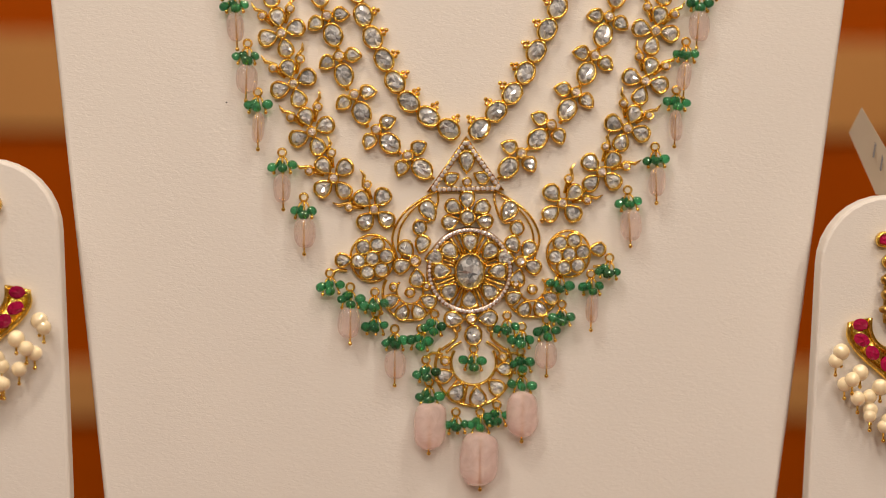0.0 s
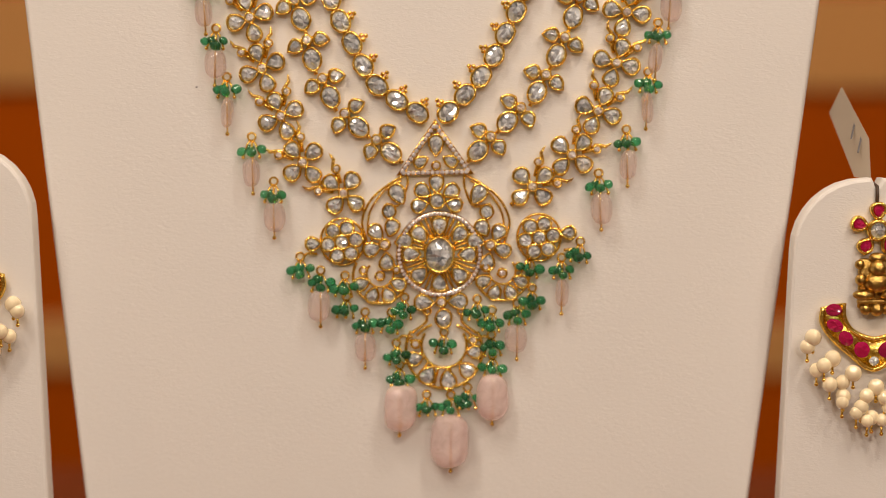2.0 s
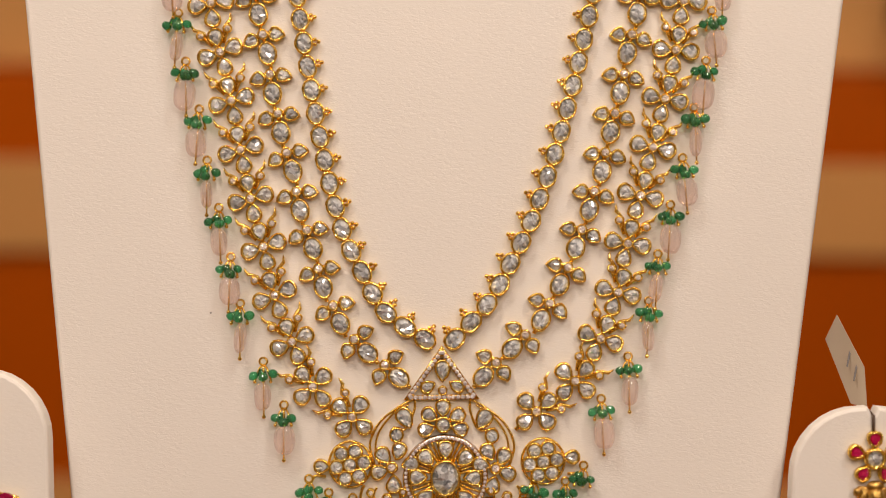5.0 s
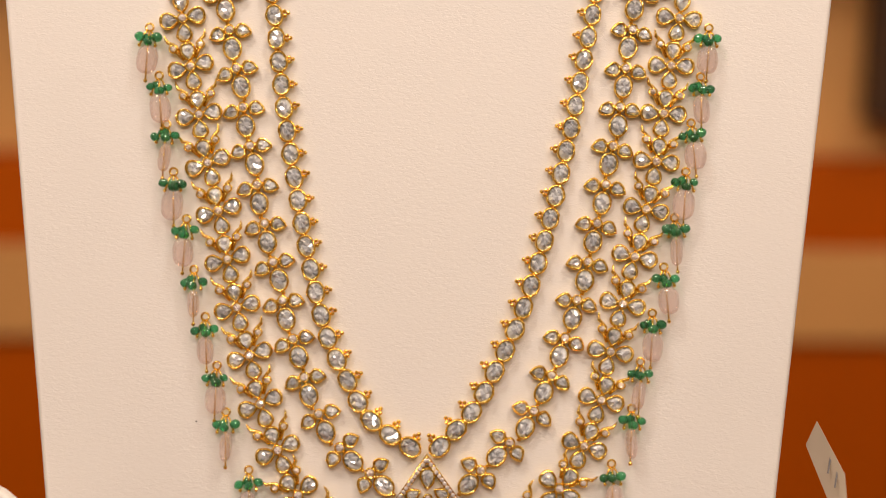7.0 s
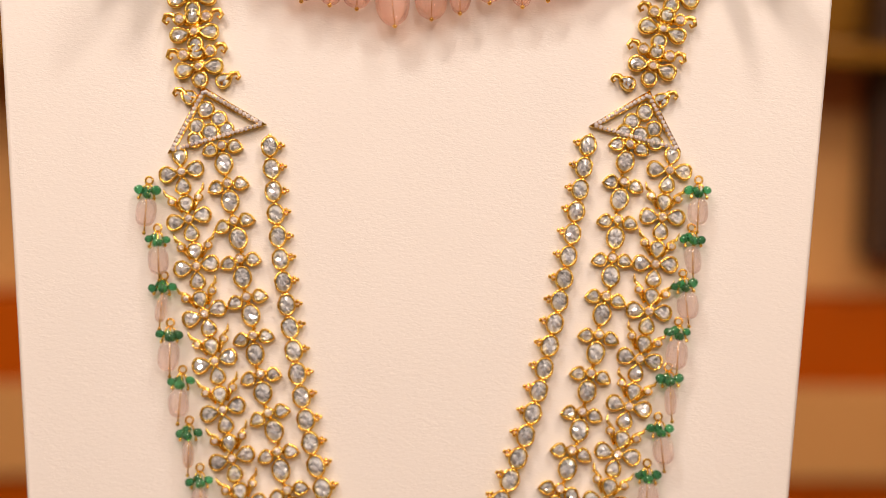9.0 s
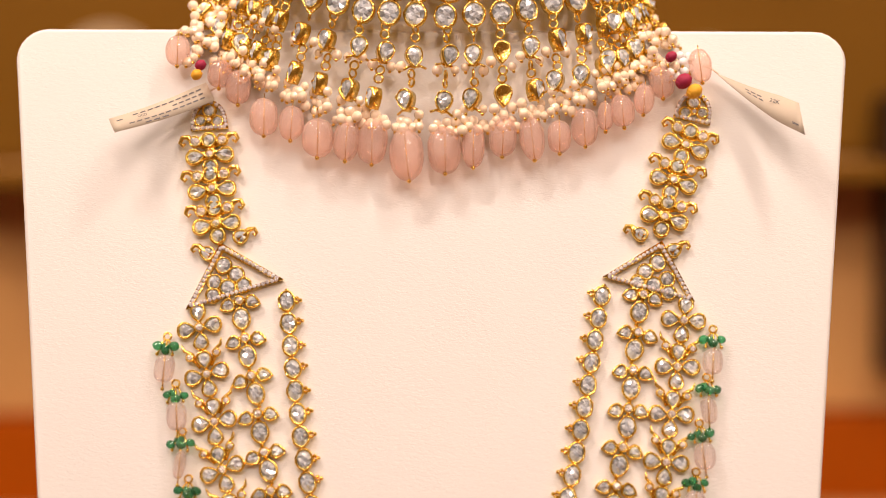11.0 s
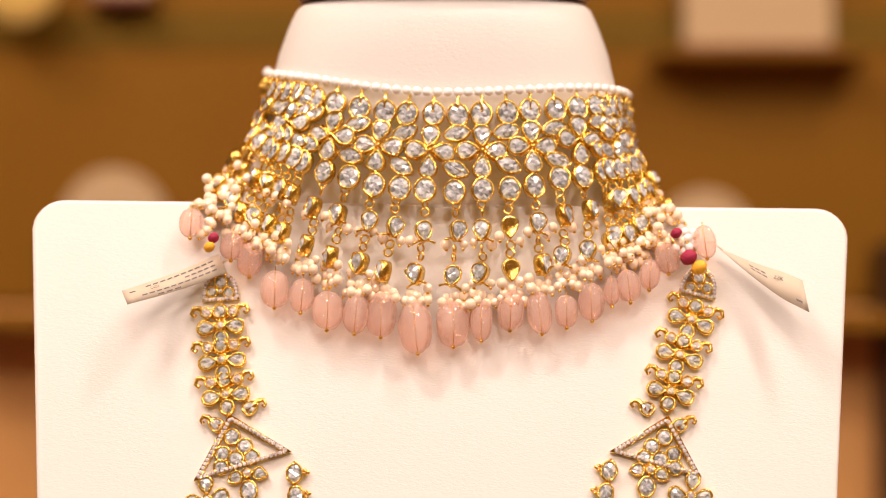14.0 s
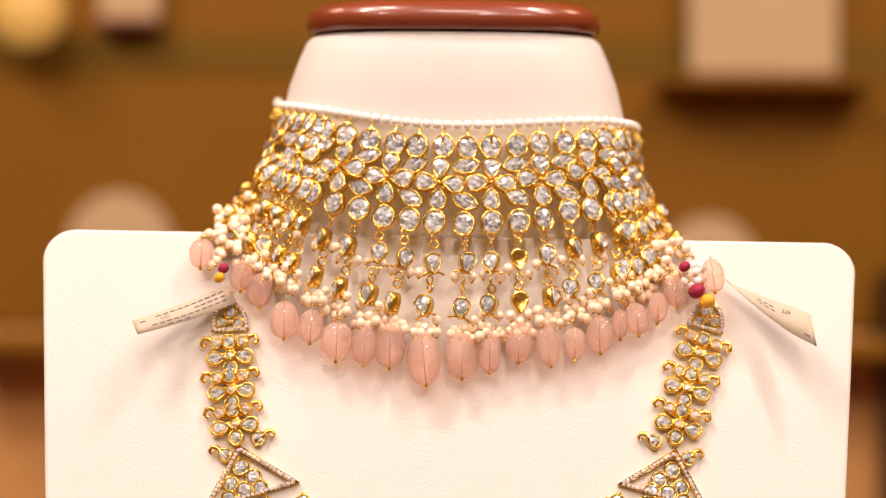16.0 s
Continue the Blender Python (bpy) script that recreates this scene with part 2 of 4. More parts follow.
def stone_mesh(name, shape, w, l, seed, height=1.5, mat=None, base=1.45, n=11):
    """A flat uncut stone with uneven facets rising to an off-centre table."""
    rnd = random.Random(seed)
    bm = bmesh.new()
    pts = outline(shape, w, l, n)
    ox, oz = rnd.uniform(-0.12, 0.12) * w, rnd.uniform(-0.12, 0.12) * l
    low = [bm.verts.new((x * 1.02 * MM, -base * MM, z * MM)) for x, z in pts]
    mid = []
    for x, z in pts:
        f = rnd.uniform(0.45, 0.72)
        mid.append(bm.verts.new(((x * f + ox) * MM, -(base + height * rnd.uniform(0.2, 0.85)) * MM, (z * f + oz) * MM)))
    top = bm.verts.new((ox * MM, -(base + height * 0.55) * MM, oz * MM))
    for i in range(n):
        k = (i + 1) % n
        bm.faces.new((low[i], low[k], mid[k]))
        bm.faces.new((low[i], mid[k], mid[i]))
        bm.faces.new((mid[i], mid[k], top))
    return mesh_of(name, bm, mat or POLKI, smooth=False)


STONES = {}


def stone(shape, w, l, mat=None):
    """One of five stored cuts of that shape and size."""
    key = (shape, round(w * 2), round(l * 2), random.randrange(5), mat.name if mat else "")
    if key not in STONES:
        STONES[key] = stone_mesh("stone", shape, key[1] / 2, key[2] / 2, key[1] * 7 + key[2] * 13 + key[3] * 31, mat=mat)
    return STONES[key]


def curve_points(ctrl, count, start=0.0, end=1.0):
    """count points at even steps along a smooth curve through ctrl, each with its direction."""
    p = np.array(ctrl, float)
    q = np.vstack([2 * p[0] - p[1], p, 2 * p[-1] - p[-2]])
    dense = []
    for i in range(1, len(q) - 2):
        for t in np.linspace(0, 1, 40, endpoint=False):
            a, b, c, d = q[i - 1], q[i], q[i + 1], q[i + 2]
            dense.append(0.5 * (2 * b + (c - a) * t + (2 * a - 5 * b + 4 * c - d) * t * t + (3 * b - a - 3 * c + d) * t ** 3))
    dense.append(p[-1])
    dense = np.array(dense)
    run = np.concatenate([[0], np.cumsum(np.linalg.norm(np.diff(dense, axis=0), axis=1))])
    out = []
    for s in np.linspace(start * run[-1], end * run[-1], count):
        pt = [np.interp(s, run, dense[:, k]) for k in range(dense.shape[1])]
        a = [np.interp(s - 1, run, dense[:, k]) for k in range(dense.shape[1])]
        b = [np.interp(s + 1, run, dense[:, k]) for k in range(dense.shape[1])]
        d = np.subtract(b, a)
        out.append((pt, d / np.linalg.norm(d)))
    return out


def heading(d):
    """Degrees about the normal that point a piece's downward side along d."""
    return math.degrees(math.atan2(-d[0], -d[1]))


# ---- shop interior ----
def slab(name, centre, size, mat, label, bevel=0.002, category=""):
    bm = bmesh.new()
    add_box(bm, (0, 0, 0), size, bevel=bevel)
    ob = part(name, bm, mat, None, m=Matrix.Translation(centre), smooth=False)
    return tagged(ob, label, category or name.split("_")[0], kind="structure")


slab("floor", (0, -0.6, -0.05), (5.0, 4.4, 0.1), FLOOR, "polished beige shop floor")
slab("ceiling", (0, -0.6, 2.55), (5.0, 4.4, 0.1), PLASTER, "cream painted shop ceiling")
slab("wall_back", (0, 1.15, 1.25), (5.0, 0.1, 2.5), BROWN, "brown panelled back wall of the shop")
# Unseen walls, added in tan to darken what the gold reflects.
slab("wall_front", (0, -2.75, 1.25), (5.0, 0.1, 2.5), WALL, "unseen tan wall that the gold reflects")
slab("wall_left", (-2.45, -0.8, 1.25), (0.1, 3.8, 2.5), WALL, "unseen tan side wall that the gold reflects")
slab("wall_right", (2.45, -0.8, 1.25), (0.1, 3.8, 2.5), WALL, "unseen tan side wall that the gold reflects")
# back showcase behind the bust: shelves, panels, frames
slab("panel_orange_low", (0, 0.93, 0.322), (3.2, 0.04, 0.64), ORANGE, "orange laminate showcase panel", category="panel")
slab("shelf_low", (0, 0.93, 0.670), (3.2, 0.06, 0.055), TAN, "narrow tan laminate shelf edge", category="shelf")
slab("panel_orange_middle", (0, 0.93, 0.818), (3.2, 0.04, 0.235), ORANGE, "orange laminate showcase panel", category="panel")
slab("shelf_middle", (0, 0.93, 0.985), (3.2, 0.06, 0.09), TAN, "broad tan laminate shelf edge", category="shelf")
slab("panel_orange_high", (0, 0.93, 1.073), (3.2, 0.04, 0.083), ORANGE, "orange laminate showcase panel", category="panel")
slab("panel_tan", (0, 0.94, 1.238), (3.2, 0.03, 0.24), TAN, "tan laminate showcase back panel", category="panel")
slab("panel_brown", (0, 0.95, 1.578), (3.2, 0.03, 0.43), BROWN, "brown showcase back panel", category="panel")
slab("rail_brown", (0, 0.947, 1.626), (3.2, 0.03, 0.038), material("olive_brown_rail", (0.20, 0.115, 0.012), 0.6, spec=0.1), "olive brown showcase rail", category="rail")
slab("post_dark", (0.46, 0.90, 1.288), (0.10, 0.06, 0.26), DARK, "dark brown showcase post", category="post")
slab("post_dark_left", (-0.52, 0.90, 1.288), (0.10, 0.06, 0.26), DARK, "dark brown showcase post", category="post")
slab("counter", (0, 0.02, 0.40), (1.6, 0.76, 0.82), WOOD, "red-brown wooden display counter", 0.006, "counter")


FAR_CREAM = material("dull_cream_card", (0.66, 0.49, 0.29), 0.7, 0, scale=20, spec=0.2)


def far_stand(x, z, w, h):
    """A small cream display stand on the far showcase, rounded at its top."""
    root = thing("display_stand", "small cream leatherette jewellery stand in the far showcase", "display stand", Matrix.Translation((x, 0.906, z)), "far display stands")
    bm = bmesh.new()
    pts = [(-w / 2, 0), (w / 2, 0)] + [(w / 2 * math.cos(a), h * 0.6 + h * 0.4 * math.sin(a)) for a in np.linspace(0, math.pi, 13)]
    lo = [bm.verts.new((px, 0.0, pz)) for px, pz in pts]
    hi = [bm.verts.new((px, 0.02, pz)) for px, pz in pts]
    bm.faces.new(lo), bm.faces.new(hi[::-1])
    for i in range(len(pts)):
        bm.faces.new((lo[i - 1], lo[i], hi[i], hi[i - 1]))
    bmesh.ops.recalc_face_normals(bm, faces=bm.faces[:])
    part("body", bm, FAR_CREAM, root, smooth=False)
    bm = bmesh.new()
    add_box(bm, (0, 0.01, 0.004), (w * 1.1, 0.05, 0.008), bevel=0.002)
    part("foot", bm, WOOD, root, smooth=False)


slab("shelf_high", (0, 0.88, 1.345), (0.9, 0.12, 0.016), BROWN, "thin brown showcase shelf", category="shelf")
far_stand(-0.316, 1.3535, 0.10, 0.135)
far_stand(0.245, 1.3535, 0.09, 0.115)
slab("ledge", (0.297, 0.905, 1.593), (0.2, 0.08, 0.008), BROWN, "thin brown showcase ledge", category="shelf")
far_stand(0.297, 1.597, 0.14, 0.16)
far_stand(-0.311, 1.6455, 0.055, 0.10)


def bulb(x, z):
    root = thing("showcase_lamp", "small warm glowing showcase lamp", "lamp", Matrix.Translation((x, 0.88, z)))
    bm = bmesh.new()
    add_ball(bm, (0, 0, 0), 0.035, 16, 10, (1, 0.7, 1))
    part("globe", bm, GLASSY, root)
    bm = bmesh.new()
    add_box(bm, (0, 0.03, 0), (0.03, 0.05, 0.03), bevel=0.004)
    part("holder", bm, GOLD_DARK, root, smooth=False)


bulb(-0.40, 1.655)


# ---- the bust ----
def left_edge(z):
    return -(0.1269 + 0.0952 * z)


def right_edge(z):
    return 0.1158 + 0.1130 * z


def section(a, b, n=3.0, count=40):
    """A superellipse round the neck: starts at the front and goes to the right."""
    pts = []
    for k in range(count):
        t = math.tau * k / count
        s, c = math.sin(t), math.cos(t)
        pts.append((a * math.copysign(abs(s) ** (2 / n), s), -b * math.copysign(abs(c) ** (2 / n), c)))
    return pts


NECK_X, NECK_B = -0.0022, 0.042
NECK_TILT = math.tan(radians(22))


def lean_neck(x, y, z, level):
    """The neck bends forward above the shoulders and narrows with it."""
    out = 0.28 * max(0.0, level - 0.25)
    f = 1 - out / 0.53
    return Vector((x * f, y - out, 0.09 + (z - 0.09) * f))


def bust():
    root = thing("necklace_bust", "cream leatherette necklace bust with a red wooden cap", "display bust", BOARD)
    bm = bmesh.new()
    top_l, top_r, r = 0.2525, 0.2495, 0.011
    pts = [(left_edge(-0.33), -0.33), (right_edge(-0.33), -0.33)]
    for k in range(7):
        a = radians(90 * k / 6)
        pts.append((right_edge(top_r) - r + r * math.cos(a), top_r - r + r * math.sin(a)))
    for k in range(7):
        a = radians(90 + 90 * k / 6)
        pts.append((left_edge(top_l) + r + r * math.cos(a), top_l - r + r * math.sin(a)))
    front = [bm.verts.new((x, 0.0, z)) for x, z in pts]
    back = [bm.verts.new((x, 0.075, z)) for x, z in pts]
    f = bm.faces.new(front)
    bm.faces.new(back[::-1])
    for i in range(len(pts)):
        bm.faces.new((front[i], front[i - 1], back[i - 1], back[i]))
    bmesh.ops.recalc_face_normals(bm, faces=bm.faces[:])
    bmesh.ops.bevel(bm, geom=[e for e in f.edges], offset=0.0015, segments=4, affect="EDGES", profile=0.5)
    chest = part("chest", bm, CREAM, root)
    chest.data.shade_flat()
    for p in chest.data.polygons:
        p.use_smooth = p.area < 0.004
    bm = bmesh.new()
    rings = []
    for z, a, b, yf in ((0.235, 0.088, 0.036, 0.004), (0.25, 0.081, 0.039, 0.001), (0.265, 0.0755, 0.041, -0.001), (0.29, 0.0695, NECK_B, -0.002),
                        (0.31, 0.0655, NECK_B, -0.002), (0.322, 0.0620, 0.041, -0.001), (0.3295, 0.0592, 0.040, 0.0), (0.3325, 0.0568, 0.039, 0.001)):
        rings.append([bm.verts.new(lean_neck(NECK_X + x, yf + b + y, z + NECK_TILT * (y + b) * min(1, max(0, (z - 0.25) / 0.05)), z)) for x, y in section(a, b)])
    for a, b in zip(rings, rings[1:]):
        for i in range(len(a)):
            bm.faces.new((a[i - 1], a[i], b[i], b[i - 1]))
    bm.faces.new(rings[-1]), bm.faces.new(rings[0][::-1])
    bmesh.ops.recalc_face_normals(bm, faces=bm.faces[:])
    part("neck", bm, CREAM, root)
    bm = bmesh.new()
    rings = []
    for z, s in ((0.3330, 0.97), (0.3337, 1.0), (0.3365, 1.025), (0.3400, 1.02), (0.3430, 0.985), (0.3450, 0.93), (0.3457, 0.84)):
        rings.append([bm.verts.new(lean_neck(NECK_X + x, 0.0 + 0.039 + y, z + NECK_TILT * (y + 0.039), z)) for x, y in section(0.0585 * s, 0.040 * s)])
    for a, b in zip(rings, rings[1:]):
        for i in range(len(a)):
            bm.faces.new((a[i - 1], a[i], b[i], b[i - 1]))
    bm.faces.new(rings[-1]), bm.faces.new(rings[0][::-1])
    bmesh.ops.recalc_face_normals(bm, faces=bm.faces[:])
    part("cap", bm, WOOD, root, "polished red-brown wooden cap")
    bm = bmesh.new()
    add_ball(bm, (-0.0766, 0.0001, 0.0108), 0.0005, 6, 4, (1.4, 0.3, 0.8))
    part("stain", bm, INK, root, "tiny dark speck")


bust()

# ---- the long necklace ----
necklace = thing("long_necklace", "three-strand gold necklace of uncut diamonds with emerald beads and rose drops", "necklace", BOARD @ Matrix.Translation((-0.0003, -0.0004, 0)) @ Matrix.Diagonal((1, 1, 1.006, 1)))


def granules(bm, x, z, side):
    for dx, dz in ((0, 0.75), (0, -0.75), (1.15 * side, 0)):
        add_ball(bm, ((x + dx) * MM, -1.0 * MM, (z + dz) * MM), 0.72 * MM, 7, 5)


def link_mesh(side, seed):
    bm = bmesh.new()
    add_bezel(bm, (0, 0, 0), "oval", 4.8, 6.3, seed=seed, height=2.3)
    granules(bm, side * 3.6, 0.2, side)
    add_tube(bm, [(0, -0.8 * MM, 3.0 * MM), (0, -0.8 * MM, 4.4 * MM)], 0.7 * MM)
    return mesh_of("link", bm, GOLD)


LINKS = {s: [link_mesh(s, 10 * s + k) for k in range(3)] for s in (-1, 1)}


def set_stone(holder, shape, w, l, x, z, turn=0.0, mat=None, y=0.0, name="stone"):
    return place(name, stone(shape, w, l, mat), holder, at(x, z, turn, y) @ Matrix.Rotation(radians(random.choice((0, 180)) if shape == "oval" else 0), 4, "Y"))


INNER = {-1: [(-52.7, 152.1), (-50.5, 131.2), (-47.6, 108.6), (-43.9, 86.2), (-39.6, 63.6), (-33.8, 40.2), (-27.1, 25.6), (-18.9, 11.7), (-5.8, 2.9)],
         1: [(55.1, 153.1), (51.2, 132.1), (47.2, 110.2), (42.4, 88.3), (36.8, 66.1), (29.4, 43.8), (22.6, 29.3), (15.0, 15.3), (3.9, 3.1)]}
for side in (-1, 1):
    for k, (p, d) in enumerate(curve_points(INNER[side], 22)):
        turn = heading(d) + random.uniform(-6, 6)
        size = 0.98 + 0.08 * k / 21
        ob = place("oval_link", LINKS[-side][k % 3], necklace, at(p[0], p[1], turn, random.uniform(-0.3, 0), size))
        set_stone(ob, "oval", 4.8, 6.3, 0, 0)


def petal_mesh(petals, rounds, seed, curls=(), extra=None):
    """Gold setting: petals are (shape, w, l, x, z, turn), rounds (r, x, z), curls (x, z, hand) flame-shaped leaves."""
    bm = bmesh.new()
    for k, (shape, w, l, x, z, turn) in enumerate(petals):
        add_bezel(bm, (x, 0, z), shape, w, l, turn, seed=seed + k, height=2.1, n=16)
    for r, x, z in rounds:
        add_bezel(bm, (x, -0.5, z), "oval", 2 * r - 0.5, 2 * r - 0.5, 0, wall=0.5, height=2.1, seed=seed, n=12)
        add_tube(bm, [(x * MM, -0.6 * MM, z * MM), (x * 0.4 * MM, -0.5 * MM, z * 0.4 * MM)], 0.55 * MM)
    for x, z, hand in curls:
        loop = [(x + hand * u, -0.9, z + v) for u, v in ((-1.3, -0.6), (-1.2, 0.7), (0.1, 1.7), (1.6, 2.6), (2.2, 4.6), (2.6, 2.6), (2.2, 0.6), (1.0, -1.0), (-0.3, -1.3))]
        add_tube(bm, [tuple(c * MM for c in p) for p in loop], 0.62 * MM, 6, close=True)
        add_tube(bm, [(x * MM, -0.6 * MM, z * MM), (x * 0.35 * MM, -0.5 * MM, (z - 2) * MM)], 0.5 * MM, 5)
    if extra:
        extra(bm)
    return mesh_of("setting", bm, GOLD)


def unit(parent, name, gold, m, petals, rounds):
    ob = place(name, gold, parent, m)
    for shape, w, l, x, z, turn in petals:
        set_stone(ob, shape, w - 0.2, l - 0.2, x, z, turn)
    for r, x, z in rounds:
        set_stone(ob, "oval", 2 * r - 0.6, 2 * r - 0.6, x, z, 0, PAVE, -0.7)
    return ob


MID_PETALS = [("oval", 5.0, 6.6, 0, -6.2, 0), ("pear", 3.8, 4.4, -4.4, -1.2, 250), ("pear", 3.8, 4.4, 4.5, -0.9, 112)]
MID_ROUNDS = [(1.6, 0, 0)]


def mid_extra(bm):
    for s in (-1, 1):
        add_tube(bm, [(0, -0.8 * MM, -0.5 * MM), (s * 1.6 * MM, -1.2 * MM, 0.3 * MM), (s * 3.4 * MM, -1.0 * MM, 0.2 * MM), (s * 5.4 * MM, -1.2 * MM, 0.6 * MM)], 0.5 * MM, 5)
    add_tube(bm, [(0, -0.8 * MM, -9.6 * MM), (0, -0.8 * MM, -11.2 * MM)], 0.7 * MM)
    add_tube(bm, [(0, -0.8 * MM, -1.2 * MM), (0, -0.8 * MM, -3.4 * MM)], 0.7 * MM)


MIDS = [petal_mesh(MID_PETALS, MID_ROUNDS, 50 + 5 * k, extra=mid_extra) for k in range(3)]
MIDDLE = {-1: [(-68.9, 152.3), (-64.5, 127.7), (-59.8, 103.0), (-54.9, 78.2), (-48.7, 52.4), (-41.2, 26.8), (-36.2, 14.1), (-29.2, 2.9), (-18.9, -5.6)],
          1: [(69.3, 153.6), (65.2, 129.3), (61.1, 103.8), (56.0, 79.0), (49.8, 54.0), (40.9, 27.3), (35.2, 15.6), (27.5, 5.2), (17.5, -4.5)]}
for side in (-1, 1):
    for k, (p, d) in enumerate(curve_points(MIDDLE[side], 14)):
        unit(necklace, "middle_link", MIDS[k % 3], at(p[0], p[1], heading(d) + random.uniform(-5, 5), random.uniform(-0.2, 0)), MID_PETALS, MID_ROUNDS)

FLOWER_PETALS = [("pear", 4.7, 5.4, -4.4, -0.4, 92), ("pear", 4.7, 5.4, 4.4, 0.4, 268), ("pear", 4.3, 5.2, 0, -4.7, 0), ("pear", 4.3, 5.2, 0, 4.9, 180)]
FLOWER_ROUNDS = [(1.55, 0, 0), (1.25, -4.6, 6.6), (1.25, 4.6, 6.6)]
FLOWER_CURLS = [(-4.6, 6.6, -1), (4.6, 6.6, 1)]


def flower_extra(bm):
    add_tube(bm, [(0, -0.8 * MM, -7.0 * MM), (0, -0.8 * MM, -9.2 * MM)], 0.75 * MM)
    for a in range(4):
        c, s = math.cos(a * math.pi / 2), math.sin(a * math.pi / 2)
        add_tube(bm, [(0, -0.7 * MM, 0), (c * 2.6 * MM, -0.7 * MM, s * 2.6 * MM)], 0.7 * MM)


FLOWERS = [petal_mesh(FLOWER_PETALS, FLOWER_ROUNDS, 80 + 5 * k, FLOWER_CURLS, flower_extra) for k in range(3)]
FLOWER_FIRST = petal_mesh(FLOWER_PETALS, FLOWER_ROUNDS[:1], 99, (), flower_extra)


def bead_mesh(name, mat, w, l, seed, u=12, v=8, lump=0.06, plump=1.0):
    """A tumbled bead, hung along z, a little uneven."""
    bm = bmesh.new()
    add_ball(bm, (0, 0, 0), 1.0, u, v)
    shift = Vector((seed * 3.1, seed * 1.7, 0))
    for vert in bm.verts:
        k = 1 + lump * noise.noise(vert.co * 1.6 + shift)
        rho = math.hypot(vert.co.x, vert.co.y)
        if rho > 1e-4:
            f = rho ** (plump - 1)
            vert.co = Vector((vert.co.x * f, vert.co.y * f, math.copysign(abs(vert.co.z) ** plump, vert.co.z)))
        vert.co = Vector((vert.co.x * w / 2 * k, vert.co.y * w / 2 * 0.8 * k, vert.co.z * l / 2 * k)) * MM
    return mesh_of(name, bm, mat)


ROSES = [bead_mesh("rose_bead", PINK_PALE, 7.4, 10.6, k, 18, 12, plump=0.8) for k in range(4)]
BIG_ROSES = [bead_mesh("rose_bead", PINK_SOFT, w, l, 7 + w, 22, 14, plump=0.72) for w, l in ((11.4, 15.4), (12.8, 17.6), (10.8, 15.0))]
GREENS = [bead_mesh("green_bead", EMERALD, 3.6, 3.0, 20 + k, 10, 7, 0.1) for k in range(4)]


def hanger_mesh(drop):
    """Gold loop, bail wires and the pins that hold a bunch of beads; drop is the length of the bead pin, 0 for none."""
    bm = bmesh.new()
    ring = [(1.3 * math.cos(a) * MM, -1.2 * MM, (1.3 * math.sin(a) - 0.6) * MM) for a in np.linspace(0, math.tau, 10, endpoint=False)]
    add_tube(bm, ring, 0.4 * MM, 5, close=True)
    for dx in (-2.6, 0.2, 2.6):
        add_tube(bm, [(dx * 0.1 * MM, -1.6 * MM, -1.6 * MM), (dx * 0.5 * MM, -2.2 * MM, -2.8 * MM), (dx * MM, -2.6 * MM, -6.6 * MM)], 0.35 * MM, 5)
        add_ball(bm, (dx * MM, (-3.4 if dx else -4.4) * MM, -6.9 * MM), 0.65 * MM, 6, 5)
    if drop:
        add_tube(bm, [(0, -2.4 * MM, -3 * MM), (0, -2.6 * MM, (-7.4 - drop) * MM)], 0.3 * MM, 5)
        add_ball(bm, (0, -2.6 * MM, (-7.9 - drop) * MM), 0.7 * MM, 7, 5)
    return mesh_of("hanger", bm, GOLD)


HANGERS = {k: hanger_mesh(k) for k in (0, 10.6, 15.4, 17.6, 15.0)}


def bunch(parent, x, z, rose=None, size=10.6, lean=0.0):
    """A bunch of green beads on a gold loop at x, z, with or without a rose drop under it."""
    ob = place("bead_tassel", HANGERS[size if rose else 0], parent, at(x, z, lean))
    for dx, dz, dy in ((-3.0, -4.6, -2.3), (2.9, -4.4, -2.4), (0.1, -5.6, -3.7), (-0.8, -4.0, -1.6)):
        m = at(dx + random.uniform(-0.4, 0.4), dz + random.uniform(-0.6, 0.6), random.uniform(-35, 35), dy, random.uniform(0.85, 1.1))
        place("green_bead", random.choice(GREENS), ob, m)
    if rose:
        m = at(random.uniform(-0.4, 0.4), -6.4 - size / 2, random.uniform(-6, 6), -3.2) @ Matrix.Rotation(random.uniform(-0.5, 0.5), 4, "Z")
        if size < 12:
            m = m @ Matrix.Diagonal((random.choice((0.55, 0.75, 0.95, 1.0)), 1, random.uniform(0.84, 0.96), 1))
        place("rose_bead", rose, ob, m)
    return ob


OUTER = {-1: [(-82.3, 143.2), (-77.1, 114.9), (-74.2, 99.0), (-70.4, 83.6), (-64.1, 52.3), (-59.5, 35.5), (-55.9, 19.2), (-49.8, 3.0), (-42.9, -12.2), (-29.5, -22.6)],
         1: [(82.7, 144.7), (77.7, 114.8), (75.5, 99.5), (72.3, 83.6), (64.7, 52.6), (60.5, 36.9), (57.4, 20.0), (51.8, 4.3), (43.1, -10.5), (30.8, -20.3)]}
